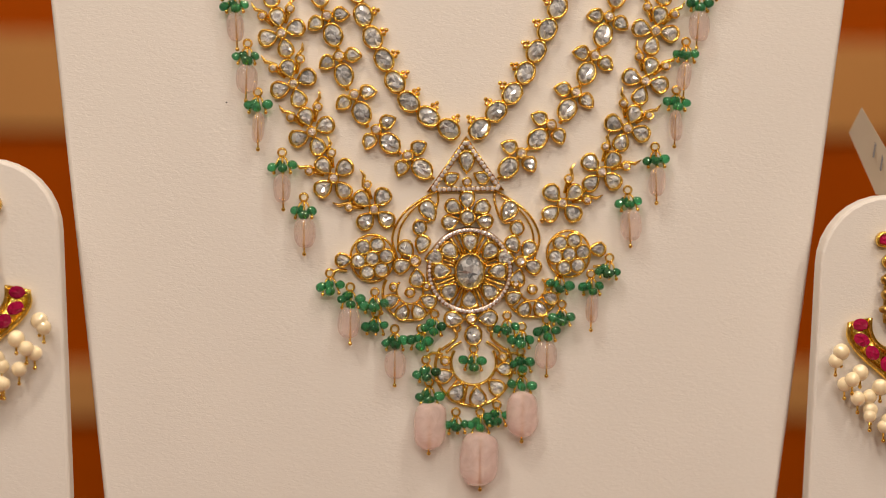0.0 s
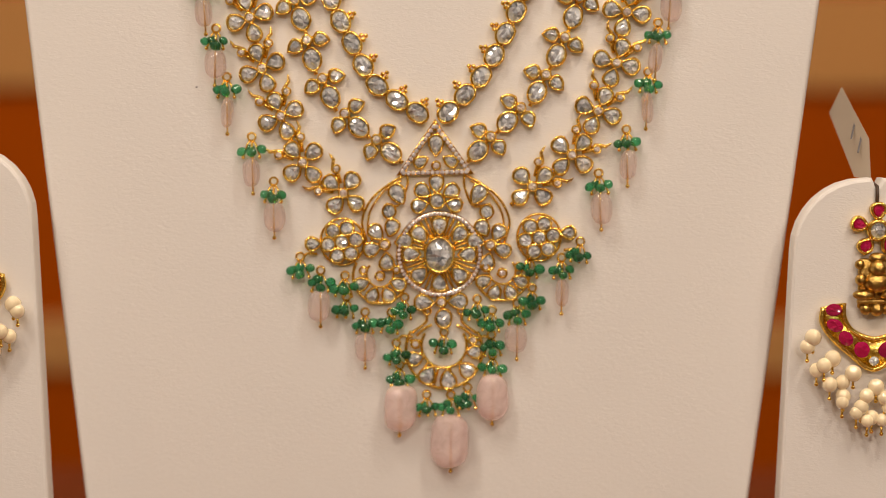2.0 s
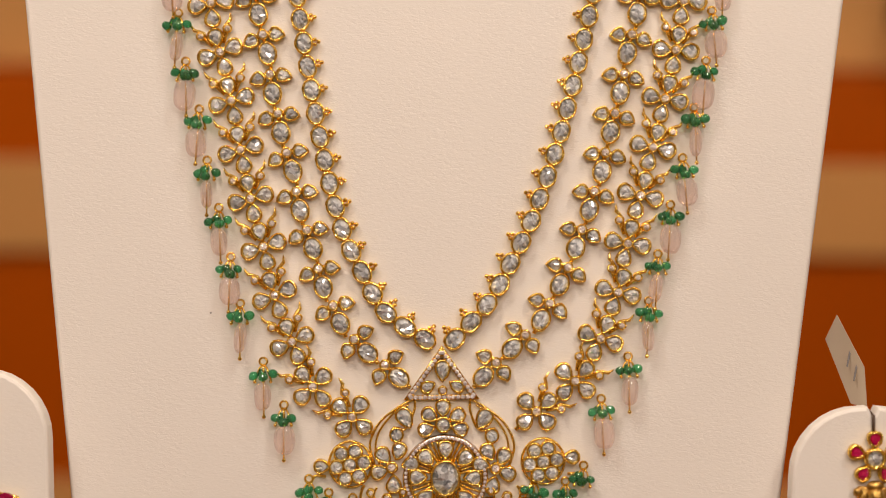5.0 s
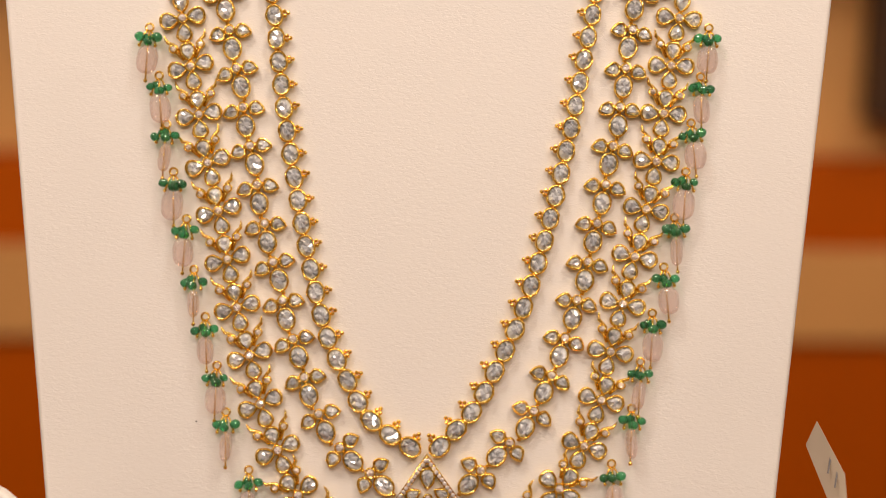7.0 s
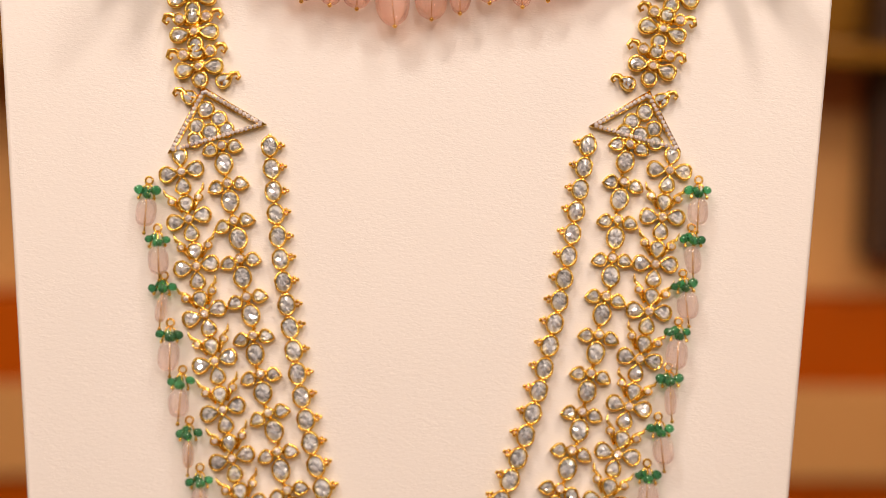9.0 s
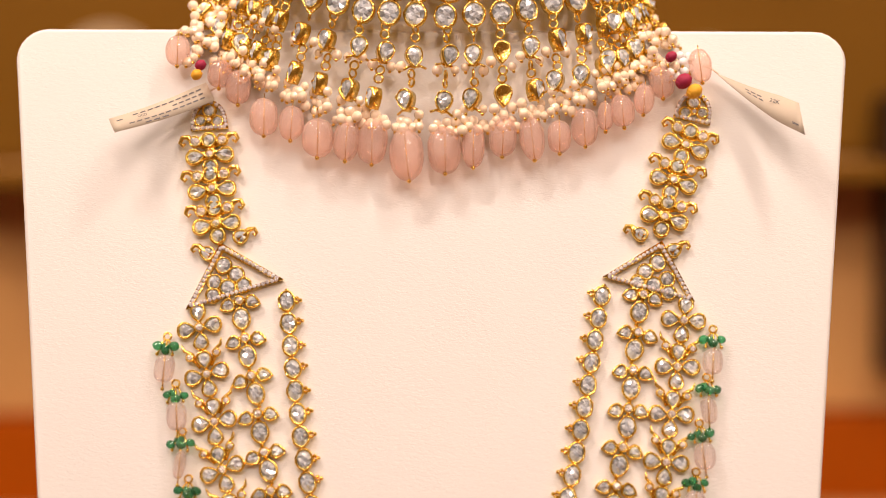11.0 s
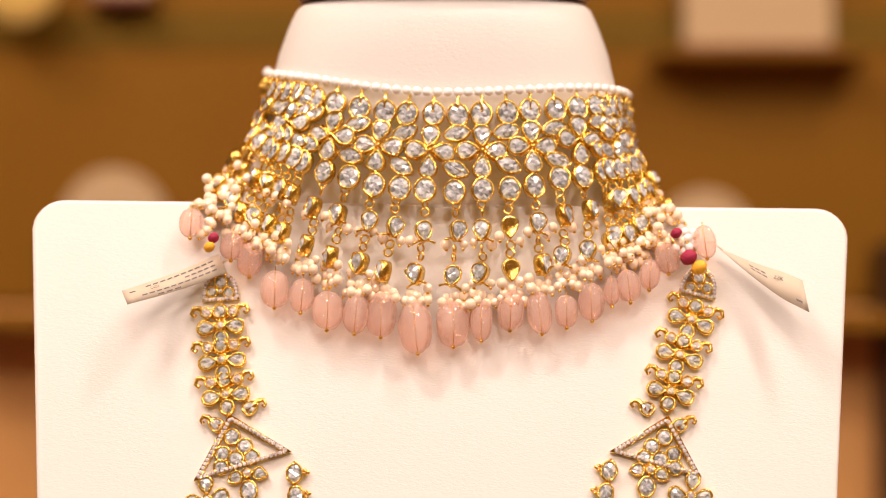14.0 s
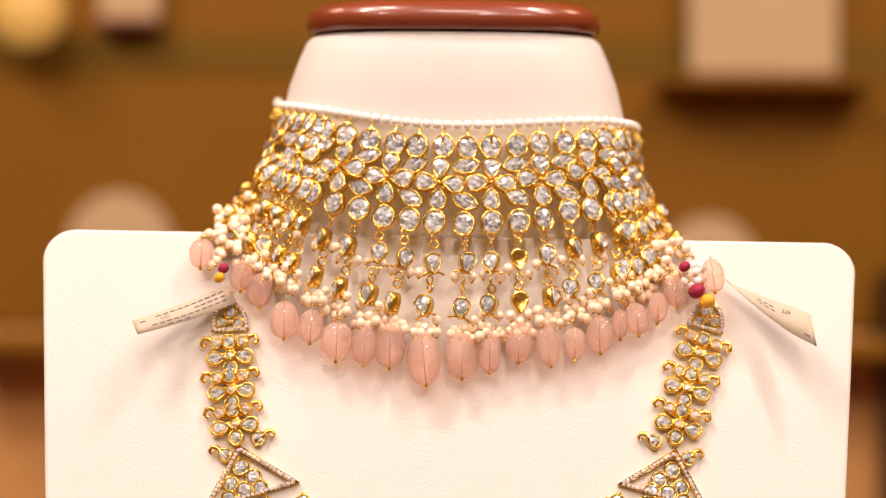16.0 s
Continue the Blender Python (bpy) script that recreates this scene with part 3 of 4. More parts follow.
for side in (-1, 1):
    line = curve_points(OUTER[side], 12)
    for k, (p, d) in enumerate(line):
        turn = heading(d) + random.uniform(-4, 4)
        gold = FLOWER_FIRST if k == 0 else FLOWERS[k % 3]
        unit(necklace, "flower_link", gold, at(p[0], p[1], turn, random.uniform(-0.3, 0)), FLOWER_PETALS, FLOWER_ROUNDS[:1] if k == 0 else FLOWER_ROUNDS)
        if k < 11:
            drop_x, drop_z = (10.9 if side < 0 else 9.7, -2.6) if k < 9 else (9.0, -5.5)
            bunch(necklace, p[0] + side * drop_x + random.uniform(-0.5, 0.5), p[1] + drop_z + random.uniform(-0.5, 0.5), ROSES[k % 4], lean=random.uniform(-5, 5))


# pavé triangles
def pave_triangle(name, corners, parent, width=1.9, petals=(), rounds=(), seed=0):
    bm, dots = bmesh.new(), bmesh.new()
    cs = [Vector((x, 0, z)) for x, z in corners]
    n = len(cs)
    mid = sum(cs, Vector()) / n
    inner = [c + (mid - c).normalized() * width * 1.75 for c in cs]
    ring_lo = [[bm.verts.new((p.x * MM, -h * MM, p.z * MM)) for p in loop] for loop, h in ((cs, 0.0), (cs, 1.6), (inner, 1.6), (inner, 0.0))]
    for a, b in zip(ring_lo, ring_lo[1:] + ring_lo[:1]):
        for i in range(n):
            bm.faces.new((a[i - 1], a[i], b[i], b[i - 1]))
    for i in range(n):
        a, b = (cs[i - 1] + inner[i - 1]) / 2, (cs[i] + inner[i]) / 2
        count = max(1, round((b - a).length / 1.55))
        for k in range(count):
            p = a.lerp(b, (k + 0.5) / count)
            bmesh.ops.create_icosphere(dots, subdivisions=1, radius=0.84 * MM, matrix=Matrix.Translation((p.x * MM, -1.8 * MM, p.z * MM)))
    for k, (shape, w, l, x, z, turn) in enumerate(petals):
        add_bezel(bm, (x, 0, z), shape, w, l, turn, seed=seed + k, height=2.0, n=16)
    for r, x, z in rounds:
        add_bezel(bm, (x, -0.3, z), "oval", 2 * r - 0.5, 2 * r - 0.5, 0, wall=0.5, seed=seed, n=12)
    bmesh.ops.recalc_face_normals(bm, faces=bm.faces[:])
    ob = part(name, bm, GOLD, parent)
    part("pave_border", dots, PAVE, ob, "row of tiny brilliants", smooth=False)
    for shape, w, l, x, z, turn in petals:
        set_stone(ob, shape, w - 0.2, l - 0.2, x, z, turn)
    for r, x, z in rounds:
        set_stone(ob, "oval", 2 * r - 0.6, 2 * r - 0.6, x, z, 0, PAVE, -0.5)
    return ob


pave_triangle("pave_triangle", [(-0.3, 0.8), (-12.6, -17.0), (12.1, -16.4)], necklace, 1.95,
              [("pear", 4.2, 6.2, 0.0, -7.4, 180), ("pear", 3.2, 4.2, -4.7, -12.6, 60), ("pear", 3.2, 4.2, 4.6, -12.3, 300)], [(1.4, 0.1, -13.8)])
UPPER = {-1: [(-75.9, 172.6), (-87.2, 149.4), (-53.9, 159.6)], 1: [(76.4, 172.2), (55.6, 159.8), (86.8, 151.0)]}
for side in (-1, 1):
    s = side
    pave_triangle("pave_triangle", UPPER[side], necklace, 1.95,
                  [("oval", 4.6, 5.0, s * 74.6, 164.6, 20), ("oval", 4.6, 4.8, s * 70.2, 161.4, 60), ("oval", 4.6, 4.4, s * 77.6, 158.8, 100),
                   ("oval", 4.8, 4.8, s * 73.0, 156.9, 0), ("oval", 4.4, 4.2, s * 67.6, 157.8, 90), ("oval", 4.2, 4.4, s * 78.0, 154.2, 40)], seed=200 + s)


# ---- the pendant ----
BEZELS = {}


def bezel_part(shape, w, l, k, height=2.3):
    key = (shape, w, l, k % 2, height)
    if key not in BEZELS:
        bm = bmesh.new()
        add_bezel(bm, (0, 0, 0), shape, w, l, seed=int(w * 31 + l * 17) + k % 2, height=height, n=16)
        BEZELS[key] = mesh_of("stone_setting", bm, GOLD)
    return BEZELS[key]


def setting(name, petals, rounds=(), extra=None, seed=0, height=2.3, y=0.0, label=""):
    """A gold piece on the board and the collared stones that it carries."""
    if extra:
        bm = bmesh.new()
        extra(bm)
        bmesh.ops.recalc_face_normals(bm, faces=bm.faces[:])
        part(name, bm, GOLD, necklace, label)
    for k, (shape, w, l, x, z, turn) in enumerate(petals):
        ob = place(name + "_stone", bezel_part(shape, w, l, k, height), necklace, at(x, z, turn, y))
        set_stone(ob, shape, w - 0.1, l - 0.1, 0, 0, y=-0.2)
    for r, x, z in rounds:
        ob = place(name + "_stone", bezel_part("oval", 2 * r - 0.5, 2 * r - 0.5, 0, height), necklace, at(x, z, 0, y - 0.3))
        set_stone(ob, "oval", 2 * r - 0.6, 2 * r - 0.6, 0, 0, 0, PAVE, -0.3)


def aim(x, z, cx, cz):
    """Turn that points a pear's tip at (cx, cz)."""
    return math.degrees(math.atan2(cx - x, cz - z))


def wire(bm, pts, r=0.5, y=-0.8, close=False):
    pts = [p for p, _ in curve_points(pts, 5 * len(pts))] if not close else pts
    add_tube(bm, [(x * MM, y * MM, z * MM) for x, z in pts], r * MM, 6, close)


def arc(cx, cz, r, a0, a1, n=24, rz=None):
    return [(cx + r * math.sin(radians(a)), cz + (rz or r) * math.cos(radians(a))) for a in np.linspace(a0, a1, n)]


def plate(bm, pts, depth=0.6, y=-0.2):
    """A thin gold backing of that outline."""
    lo = [bm.verts.new((x * MM, y * MM, z * MM)) for x, z in pts]
    hi = [bm.verts.new((x * MM, (y - depth) * MM, z * MM)) for x, z in pts]
    bm.faces.new(lo), bm.faces.new(hi[::-1])
    for i in range(len(pts)):
        bm.faces.new((lo[i], lo[i - 1], hi[i - 1], hi[i]))


GX, GZ = 1.2, -42.1
lotus = [("pear", 4.2, 5.0, 0.2, -19.6, 180), ("pear", 4.0, 4.8, -4.1, -21.8, 120), ("pear", 4.0, 4.8, 4.8, -21.9, 240),
         ("pear", 4.0, 4.6, -5.1, -26.5, 75), ("pear", 4.0, 4.6, 5.8, -26.2, 285), ("oval", 4.2, 4.2, 0.4, -25.0, 0)]
setting("lotus", lotus, seed=300)

# medallion: brilliant-set hoop, spokes, eight pears and the large middle stone
bm, dots = bmesh.new(), bmesh.new()
wire(bm, arc(GX, GZ, 13.0, 0, 360, 48)[:-1], 1.1, -1.0, True)
for k in range(60):
    a = math.tau * k / 60
    bmesh.ops.create_icosphere(dots, subdivisions=1, radius=0.64 * MM, matrix=Matrix.Translation(((GX + 13.0 * math.sin(a)) * MM, -2.0 * MM, (GZ + 13.0 * math.cos(a)) * MM)))
ring_petals = []
for k in range(8):
    a = radians(45 * k)
    x, z = GX + 8.9 * math.sin(a), GZ + 9.0 * math.cos(a)
    ring_petals.append(("pear", 4.4, 5.2, x, z, aim(x, z, GX, GZ)))
    for da in (14, 22.5, 31):
        b = a + radians(da)
        spoke = bmesh.new()
        wire(spoke, [(GX + 5.0 * math.sin(b), GZ + 5.6 * math.cos(b)), (GX + 8.5 * math.sin(b), GZ + 9 * math.cos(b)), (GX + 12.2 * math.sin(b), GZ + 12.2 * math.cos(b))], 0.45)
        part("spoke", spoke, GOLD, necklace)
core = bmesh.new()
add_bezel(core, (GX, -0.6, GZ), "oval", 8.6, 10.6, 0, wall=0.8, height=3.4, seed=420, n=24)
medallion = part("medallion_hoop", bm, PAVE_METAL, necklace, "round gold hoop set with tiny brilliants")
centre = part("centre_setting", core, GOLD, necklace)
part("pave_border", dots, PAVE, medallion, "ring of tiny brilliants", smooth=False)
setting("medallion", ring_petals, y=-0.2)
place("centre_stone", stone_mesh("centre_stone", "oval", 8.7, 10.7, 77, 2.6, base=2.6, n=15), centre, at(GX, GZ), "large flat-cut grey diamond")

# scrolled arms from the triangle down to the side pieces
for s, ax in ((-1, -12.1), (1, 13.5)):
    stones = [("pear", 4.6, 6.4, ax, -23.0, s * 30 + 180), ("oval", 3.6, 4.0, ax + s * 2.8, -28.4, 0)]

    def arms(bm, s=s, ax=ax):
        wire(bm, [(s * 9, -16.5), (s * 14.5, -19.5), (s * 20.5, -24.5), (s * 23.6, -31.5), (s * 22.0, -38.5)], 0.42)
        wire(bm, [(s * 11, -18.5), (s * 16.0, -21.5), (s * 20.6, -27.5), (s * 21.8, -33.5), (s * 20.4, -38.0)], 0.36)
        wire(bm, [(s * 9, -17), (s * 9.3, -21), (s * 12, -26.5), (ax + s * 4, -26)], 0.42)

    setting("scroll_arm", stones, (), arms, 430 + s)
    cx, cz = s * 17.0 + 0.6, -39.0
    pts = [(s * 14.6, -33.7), (s * 19.6, -35.2), (s * 20.8, -40.5), (s * 16.2, -44.4), (s * 11.6 + 0.8, -37.8)]
    setting("side_flower", [("pear", 4.2, 5.0, x + 0.5, z, aim(x, z, cx, cz)) for x, z in pts], [(1.6, cx, cz)], None, 450 + s)

    # domed shells at the sides
    dx, dz = (-30.0, -38.2) if s < 0 else (33.1, -36.6)
    shell = [("oval", 3.9, 3.9, dx, dz, 0)] + [("oval", 3.9, 4.0, dx + 4.5 * math.sin(radians(60 * k + 20)), dz + 4.7 * math.cos(radians(60 * k + 20)), 60 * k + 20) for k in range(6)]
    shell.append(("pear", 3.8, 4.2, dx + s * 9.2, dz - 0.6 + (2.2 if s > 0 else 0), -s * 90))

    def dome(bm, dx=dx, dz=dz, s=s):
        wire(bm, arc(dx, dz, 7.0, 0, 360, 30, 7.5)[:-1], 0.42, -0.8, True)
        wire(bm, [(dx + s * 8, dz - 4), (dx + s * 11.5, dz - 4.0), (dx + s * 13.0, dz - 6.5)], 0.5)

    setting("shell_boss", shell, (), dome, 470 + 10 * s, y=-0.6)

    # little crescents below them
    kx, kz = (-17.9, -49.3) if s < 0 else (21.4, -48.2)
    cres = [("pear", 3.8, 4.6, kx + 6.2 * math.sin(radians(a)), kz + 6.4 * math.cos(radians(a)), aim(math.sin(radians(a)), math.cos(radians(a)), 0, 0)) for a in (112, 155, 202, 248)]

    def crescent(bm, kx=kx, kz=kz, s=s):
        wire(bm, arc(kx, kz, 8.7, 60, 300, 26), 0.5)
        wire(bm, arc(kx, kz + 0.8, 4.3, 50, 310, 20), 0.4)

    setting("crescent_piece", cres, [(1.3, kx, kz + 0.2), (1.1, kx + 5.3, kz + 2.3), (1.1, kx - 5.3, kz + 2.0)], crescent, 500 + 10 * s)

setting("bow_piece", [("pear", 4.6, 5.6, -3.7, -57.6, 90), ("pear", 4.6, 5.6, 7.1, -57.2, 270), ("oval", 4.6, 5.6, 2.6, -62.8, 0)], [(1.5, 1.8, -57.4)], None, 530)
BX, BZ = 2.8, -73.2
moon = [("pear", w, w * 1.2, BX + 9.6 * math.sin(radians(a)), BZ + 9.4 * math.cos(radians(a)), aim(math.sin(radians(a)), math.cos(radians(a)), 0, 0))
        for a, w in ((92, 3.6), (131, 4.4), (172, 4.8), (213, 4.8), (254, 4.0))]


def big_moon(bm):
    for a in range(75, 300, 30):
        u, v = math.sin(radians(a)), math.cos(radians(a))
        wire(bm, [(BX + 7.2 * u, BZ + 1.2 + 7.2 * v), (BX + 12.3 * u, BZ + 12.3 * v)], 0.4, -0.5)
    wire(bm, arc(BX, BZ, 12.4, 60, 300, 36), 0.55)
    wire(bm, arc(BX, BZ + 1.6, 7.3, 58, 302, 30), 0.5)
    for s in (-1, 1):
        wire(bm, [(BX + s * 10.4, -67.5), (BX + s * 6.4, -64.6), (BX + s * 5.6, -62.6), (BX + s * 6.6, -60.0)], 0.5)
        wire(bm, [(BX + s * 9.0, -68.5), (BX + s * 6.6, -66.4), (BX + s * 4.0, -64.9)], 0.5)
        wire(bm, arc(BX + s * 5.6, -60.4, 1.2, 0, 330, 10), 0.4, -1.2)
        wire(bm, [(BX + s * 10, -69), (BX + s * 13.5, -68.6), (BX + s * 15.2, -70.2)], 0.5)


setting("moon_piece", moon, [(1.2, BX - 9.3, BZ + 2.2), (1.2, BX + 9.3, BZ + 3.6)], big_moon, 560)

# bead bunches that fringe the pendant
for x, z in ((-43.6, -42.4), (-29.1, -48.4), (-28.7, -55.2), (-14.2, -60.2), (-9.9, -55.4), (13.4, -55.8), (18.3, -59.4), (31.1, -52.2),
             (30.4, -42.0), (46.4, -37.2), (-12.7, -70.2), (-2.9, -87.0), (10.4, -84.6), (18.0, -67.4), (2.8, -66.6)):
    bunch(necklace, x, z, lean=random.uniform(-6, 6))
for x, z, k in ((-37.0, -46.8, 0), (-22.7, -60.2, 1), (26.2, -57.2, 2), (40.4, -42.4, 3)):
    bunch(necklace, x, z, ROSES[k])
for k, (x, z) in enumerate(((-11.6, -77.4), (5.0, -87.0), (18.4, -74.0))):
    bunch(necklace, x, z, BIG_ROSES[k], (15.4, 17.6, 15.0)[k])


# ---- shoulder straps of the long necklace ----
STRAP_PETALS = [("pear", 3.8, 4.6, -4.0, -1.6, 84), ("pear", 3.8, 4.6, 4.0, -1.6, 276), ("oval", 3.4, 3.8, 0, -5.0, 0), ("oval", 3.4, 3.6, 0, 3.2, 0)]
STRAP_ROUNDS = [(1.3, 0, -1.2), (1.6, -3.8, 2.8), (1.6, 3.8, 2.8)]


def strap_extra(bm):
    for s in (-1, 1):
        curl = [(s * u, -1.2, v) for u, v in ((4.2, 2.8), (6.0, 4.6), (7.6, 4.6), (8.3, 3.0), (7.5, 2.0), (6.8, 2.8))]
        add_tube(bm, [tuple(c * MM for c in p) for p in curl], [0.9 * MM, 0.85 * MM, 0.75 * MM, 0.6 * MM, 0.5 * MM, 0.4 * MM], 7)
    add_box(bm, (0, -0.6 * MM, -1.2 * MM), (8.6 * MM, 1.0 * MM, 3.0 * MM), bevel=0.0003)
    add_box(bm, (0, -0.6 * MM, 0.2 * MM), (3.0 * MM, 1.0 * MM, 9.0 * MM), bevel=0.0003)


STRAP = petal_mesh(STRAP_PETALS, STRAP_ROUNDS, 600, (), strap_extra)
STRAPS = {-1: [(-80.4, 205.0), (-79.4, 193.0), (-77.6, 180.6)], 1: [(86.2, 207.2), (81.6, 195.0), (77.8, 181.8)]}
for side in (-1, 1):
    for p, d in curve_points(STRAPS[side], 3):
        unit(necklace, "strap_link", STRAP, at(p[0], p[1], heading(d), -0.4) @ Matrix.Diagonal((1.22, 1.25, 1.18, 1)), STRAP_PETALS, STRAP_ROUNDS)
    tx, tz = ((-81.0, 216.8) if side < 0 else (89.2, 218.6))
    turn = radians(-4 if side < 0 else 14)
    arch = [(-6.6, -4.0)] + [(6.4 * math.cos(a), -1.0 + 7.6 * math.sin(a)) for a in np.linspace(math.pi, 0, 9)] + [(6.6, -4.0)]
    arch = [(tx + x * math.cos(turn) + z * math.sin(turn), tz - x * math.sin(turn) + z * math.cos(turn)) for x, z in arch]
    pave_triangle("end_arch", arch, necklace, 0.9,
                  [("oval", 3.8, 4.0, tx, tz + 2.8, 0), ("oval", 3.4, 3.2, tx - 3.0, tz - 0.8, 0), ("oval", 3.4, 3.2, tx + 3.0, tz - 1.0, 0)], [(1.0, tx, tz - 0.6)], seed=640)
    # paired paisley leaves above the upper triangle
    for px, pz, hand in ((side * 80.6, 169.0, side), (side * 68.6, 174.8, -side)):
        def paisley(bm, px=px, pz=pz, hand=hand):
            curl = [(px + hand * u, -1.3, pz + v) for u, v in ((-1.5, -1.2), (1.0, 0.6), (2.6, 2.4), (4.4, 2.6), (5.2, 1.2), (4.6, 0.2), (3.9, 0.9))]
            add_tube(bm, [tuple(c * MM for c in p) for p in curl], [1.3 * MM, 1.2 * MM, 1.0 * MM, 0.8 * MM, 0.6 * MM, 0.5 * MM, 0.4 * MM], 7)
        setting("paisley_leaf", [("pear", 4.2, 5.0, px, pz, hand * 60)], (), paisley, 660 + int(px))


# ---- paper tags ----
def tag_card(corners, y_out, lines, label, text=(), curl=0.004, taper=0.25, tip=0.2, shear=0.0, tie=0.0):
    """A bent paper tag between two short ends, with printed lines."""
    root = thing("price_tag", label, "paper tag", BOARD, "paper tags on the necklaces")
    (x0, z0), (x1, z1), w = corners
    d = Vector((x1 - x0, 0, z1 - z0))
    length = d.length
    d.normalize()
    up = Vector((-d.z, 0, d.x))
    if up.z < 0:
        up = -up

    def spot(u, v, lift=0.0):
        narrow = tip + (1 - tip) * min(1.0, u / taper)
        p = Vector((x0, 0, z0)) + d * (length * u + shear * (v - 0.5) * u) + up * w * (v - 0.5) * narrow
        bend = y_out[0] + (y_out[1] - y_out[0]) * u + curl * 1000 * math.sin(u * math.pi) * 0.6 + (v - 0.5) * 3.0
        return Vector((p.x * MM, (bend - lift) * MM, p.z * MM))

    bm = bmesh.new()
    n = 14
    faces = []
    for side in (0.0, -0.25):
        grid = [[bm.verts.new(spot(i / n, v, side)) for v in (0, 0.5, 1)] for i in range(n + 1)]
        faces.append(grid)
        for i in range(n):
            for k in range(2):
                bm.faces.new((grid[i][k], grid[i + 1][k], grid[i + 1][k + 1], grid[i][k + 1]))
    a, b = faces
    rim = lambda g: [r[0] for r in g] + [g[-1][1]] + [r[2] for r in reversed(g)] + [g[0][1]]
    ra, rb = rim(a), rim(b)
    for i in range(len(ra)):
        bm.faces.new((ra[i - 1], ra[i], rb[i], rb[i - 1]))
    bmesh.ops.recalc_face_normals(bm, faces=bm.faces[:])
    part("paper", bm, PAPER, root)
    for u0, u1, v in lines:
        bm = bmesh.new()
        words = max(1, round((u1 - u0) * length / 2.6))
        for k in range(words):
            a0, a1 = u0 + (u1 - u0) * k / words, u0 + (u1 - u0) * (k + 0.72) / words
            q = [bm.verts.new(spot(uu, vv, 0.12)) for uu, vv in ((a0, v - 0.035), (a1, v - 0.035), (a1, v + 0.035), (a0, v + 0.035))]
            bm.faces.new(q)
        part("print_line", bm, INK, root, smooth=False)
    for word, u, v, size in text:
        data = bpy.data.curves.new("print", "FONT")
        data.body, data.size, data.extrude = word, size * MM, 0.00002
        tmp = new("print_text", data)
        me = bpy.data.meshes.new_from_object(tmp.evaluated_get(bpy.context.evaluated_depsgraph_get()))
        bpy.data.objects.remove(tmp)
        me.materials.append(INK)
        slope = (spot(u + 0.1, v) - spot(u, v)).normalized()
        rise = (spot(u, v + 0.2) - spot(u, v)).normalized()
        m = Matrix.Translation(spot(u, v, 1.1)) @ Matrix((slope, rise, slope.cross(rise))).transposed().to_4x4()
        place("print_text", me, root, m)
    # loop of thread to the necklace
    away = d if tie else -d
    bm = bmesh.new()
    add_tube(bm, [spot(tie, 0.5, 0.3), spot(tie, 0.5, 0.6) + away * 3 * MM, spot(tie, 0.5, -2.0) + away * 6 * MM], 0.0003, 5)
    part("thread", bm, PEARL, root)


tag_card(((-111.8, 211.3), (-80.6, 227.4), 8.4), (-17.0, -4.0), [(0.06, 0.14, 0.70), (0.22, 0.94, 0.78), (0.60, 0.94, 0.55), (0.16, 0.94, 0.32), (0.30, 0.55, 0.12)],
         "creased cream paper price tag with small dark print", [("DCD", 0.26, 0.48, 1.5)], taper=0.9, tip=0.75, tie=1.0)
tag_card(((97.2, 231.6), (122.5, 211.8), 9.0), (-6.0, -18.0), [(0.34, 0.56, 0.66), (0.36, 0.58, 0.50), (0.88, 0.97, 0.22)],
         "bent cream paper tag tied beside the neck", [("22K", 0.62, 0.55, 2.2)], taper=0.75, tip=0.18, shear=-8.0)


# ---- the choker ----
ANCHOR = Vector((0, 0.005, 0.15))
choker = thing("choker_necklace", "broad gold choker of uncut diamonds with pearls and rose quartz drops", "necklace", BOARD @ Matrix.Translation(ANCHOR))
PITCH = 8.7
sec = [(x, y) for x, y in section(0.0692, 0.0435, 3.0, 400)]
half_line = [sec[k] for k in range(0, 170)]
run_len = [0.0]
for p, q in zip(half_line, half_line[1:]):
    run_len.append(run_len[-1] + math.hypot(q[0] - p[0], q[1] - p[1]))


def neck_spot(s):
    """Place and outward normal on the neck, s metres along from the front's middle."""
    a = abs(s)
    x = float(np.interp(a, run_len, [p[0] for p in half_line]))
    y = float(np.interp(a, run_len, [p[1] for p in half_line]))
    x2 = float(np.interp(a + 0.002, run_len, [p[0] for p in half_line]))
    y2 = float(np.interp(a + 0.002, run_len, [p[1] for p in half_line]))
    sg = 1 if s >= 0 else -1
    n = Vector((sg * (y2 - y), -(x2 - x), 0)).normalized()
    lift = (0.0165 if s > 0 else 0.0295) * (a / 0.096) ** 2
    return lean_neck(NECK_X + 0.0014 + sg * x, 0.0405 + y, 0.2908 + lift, 0.2908), n


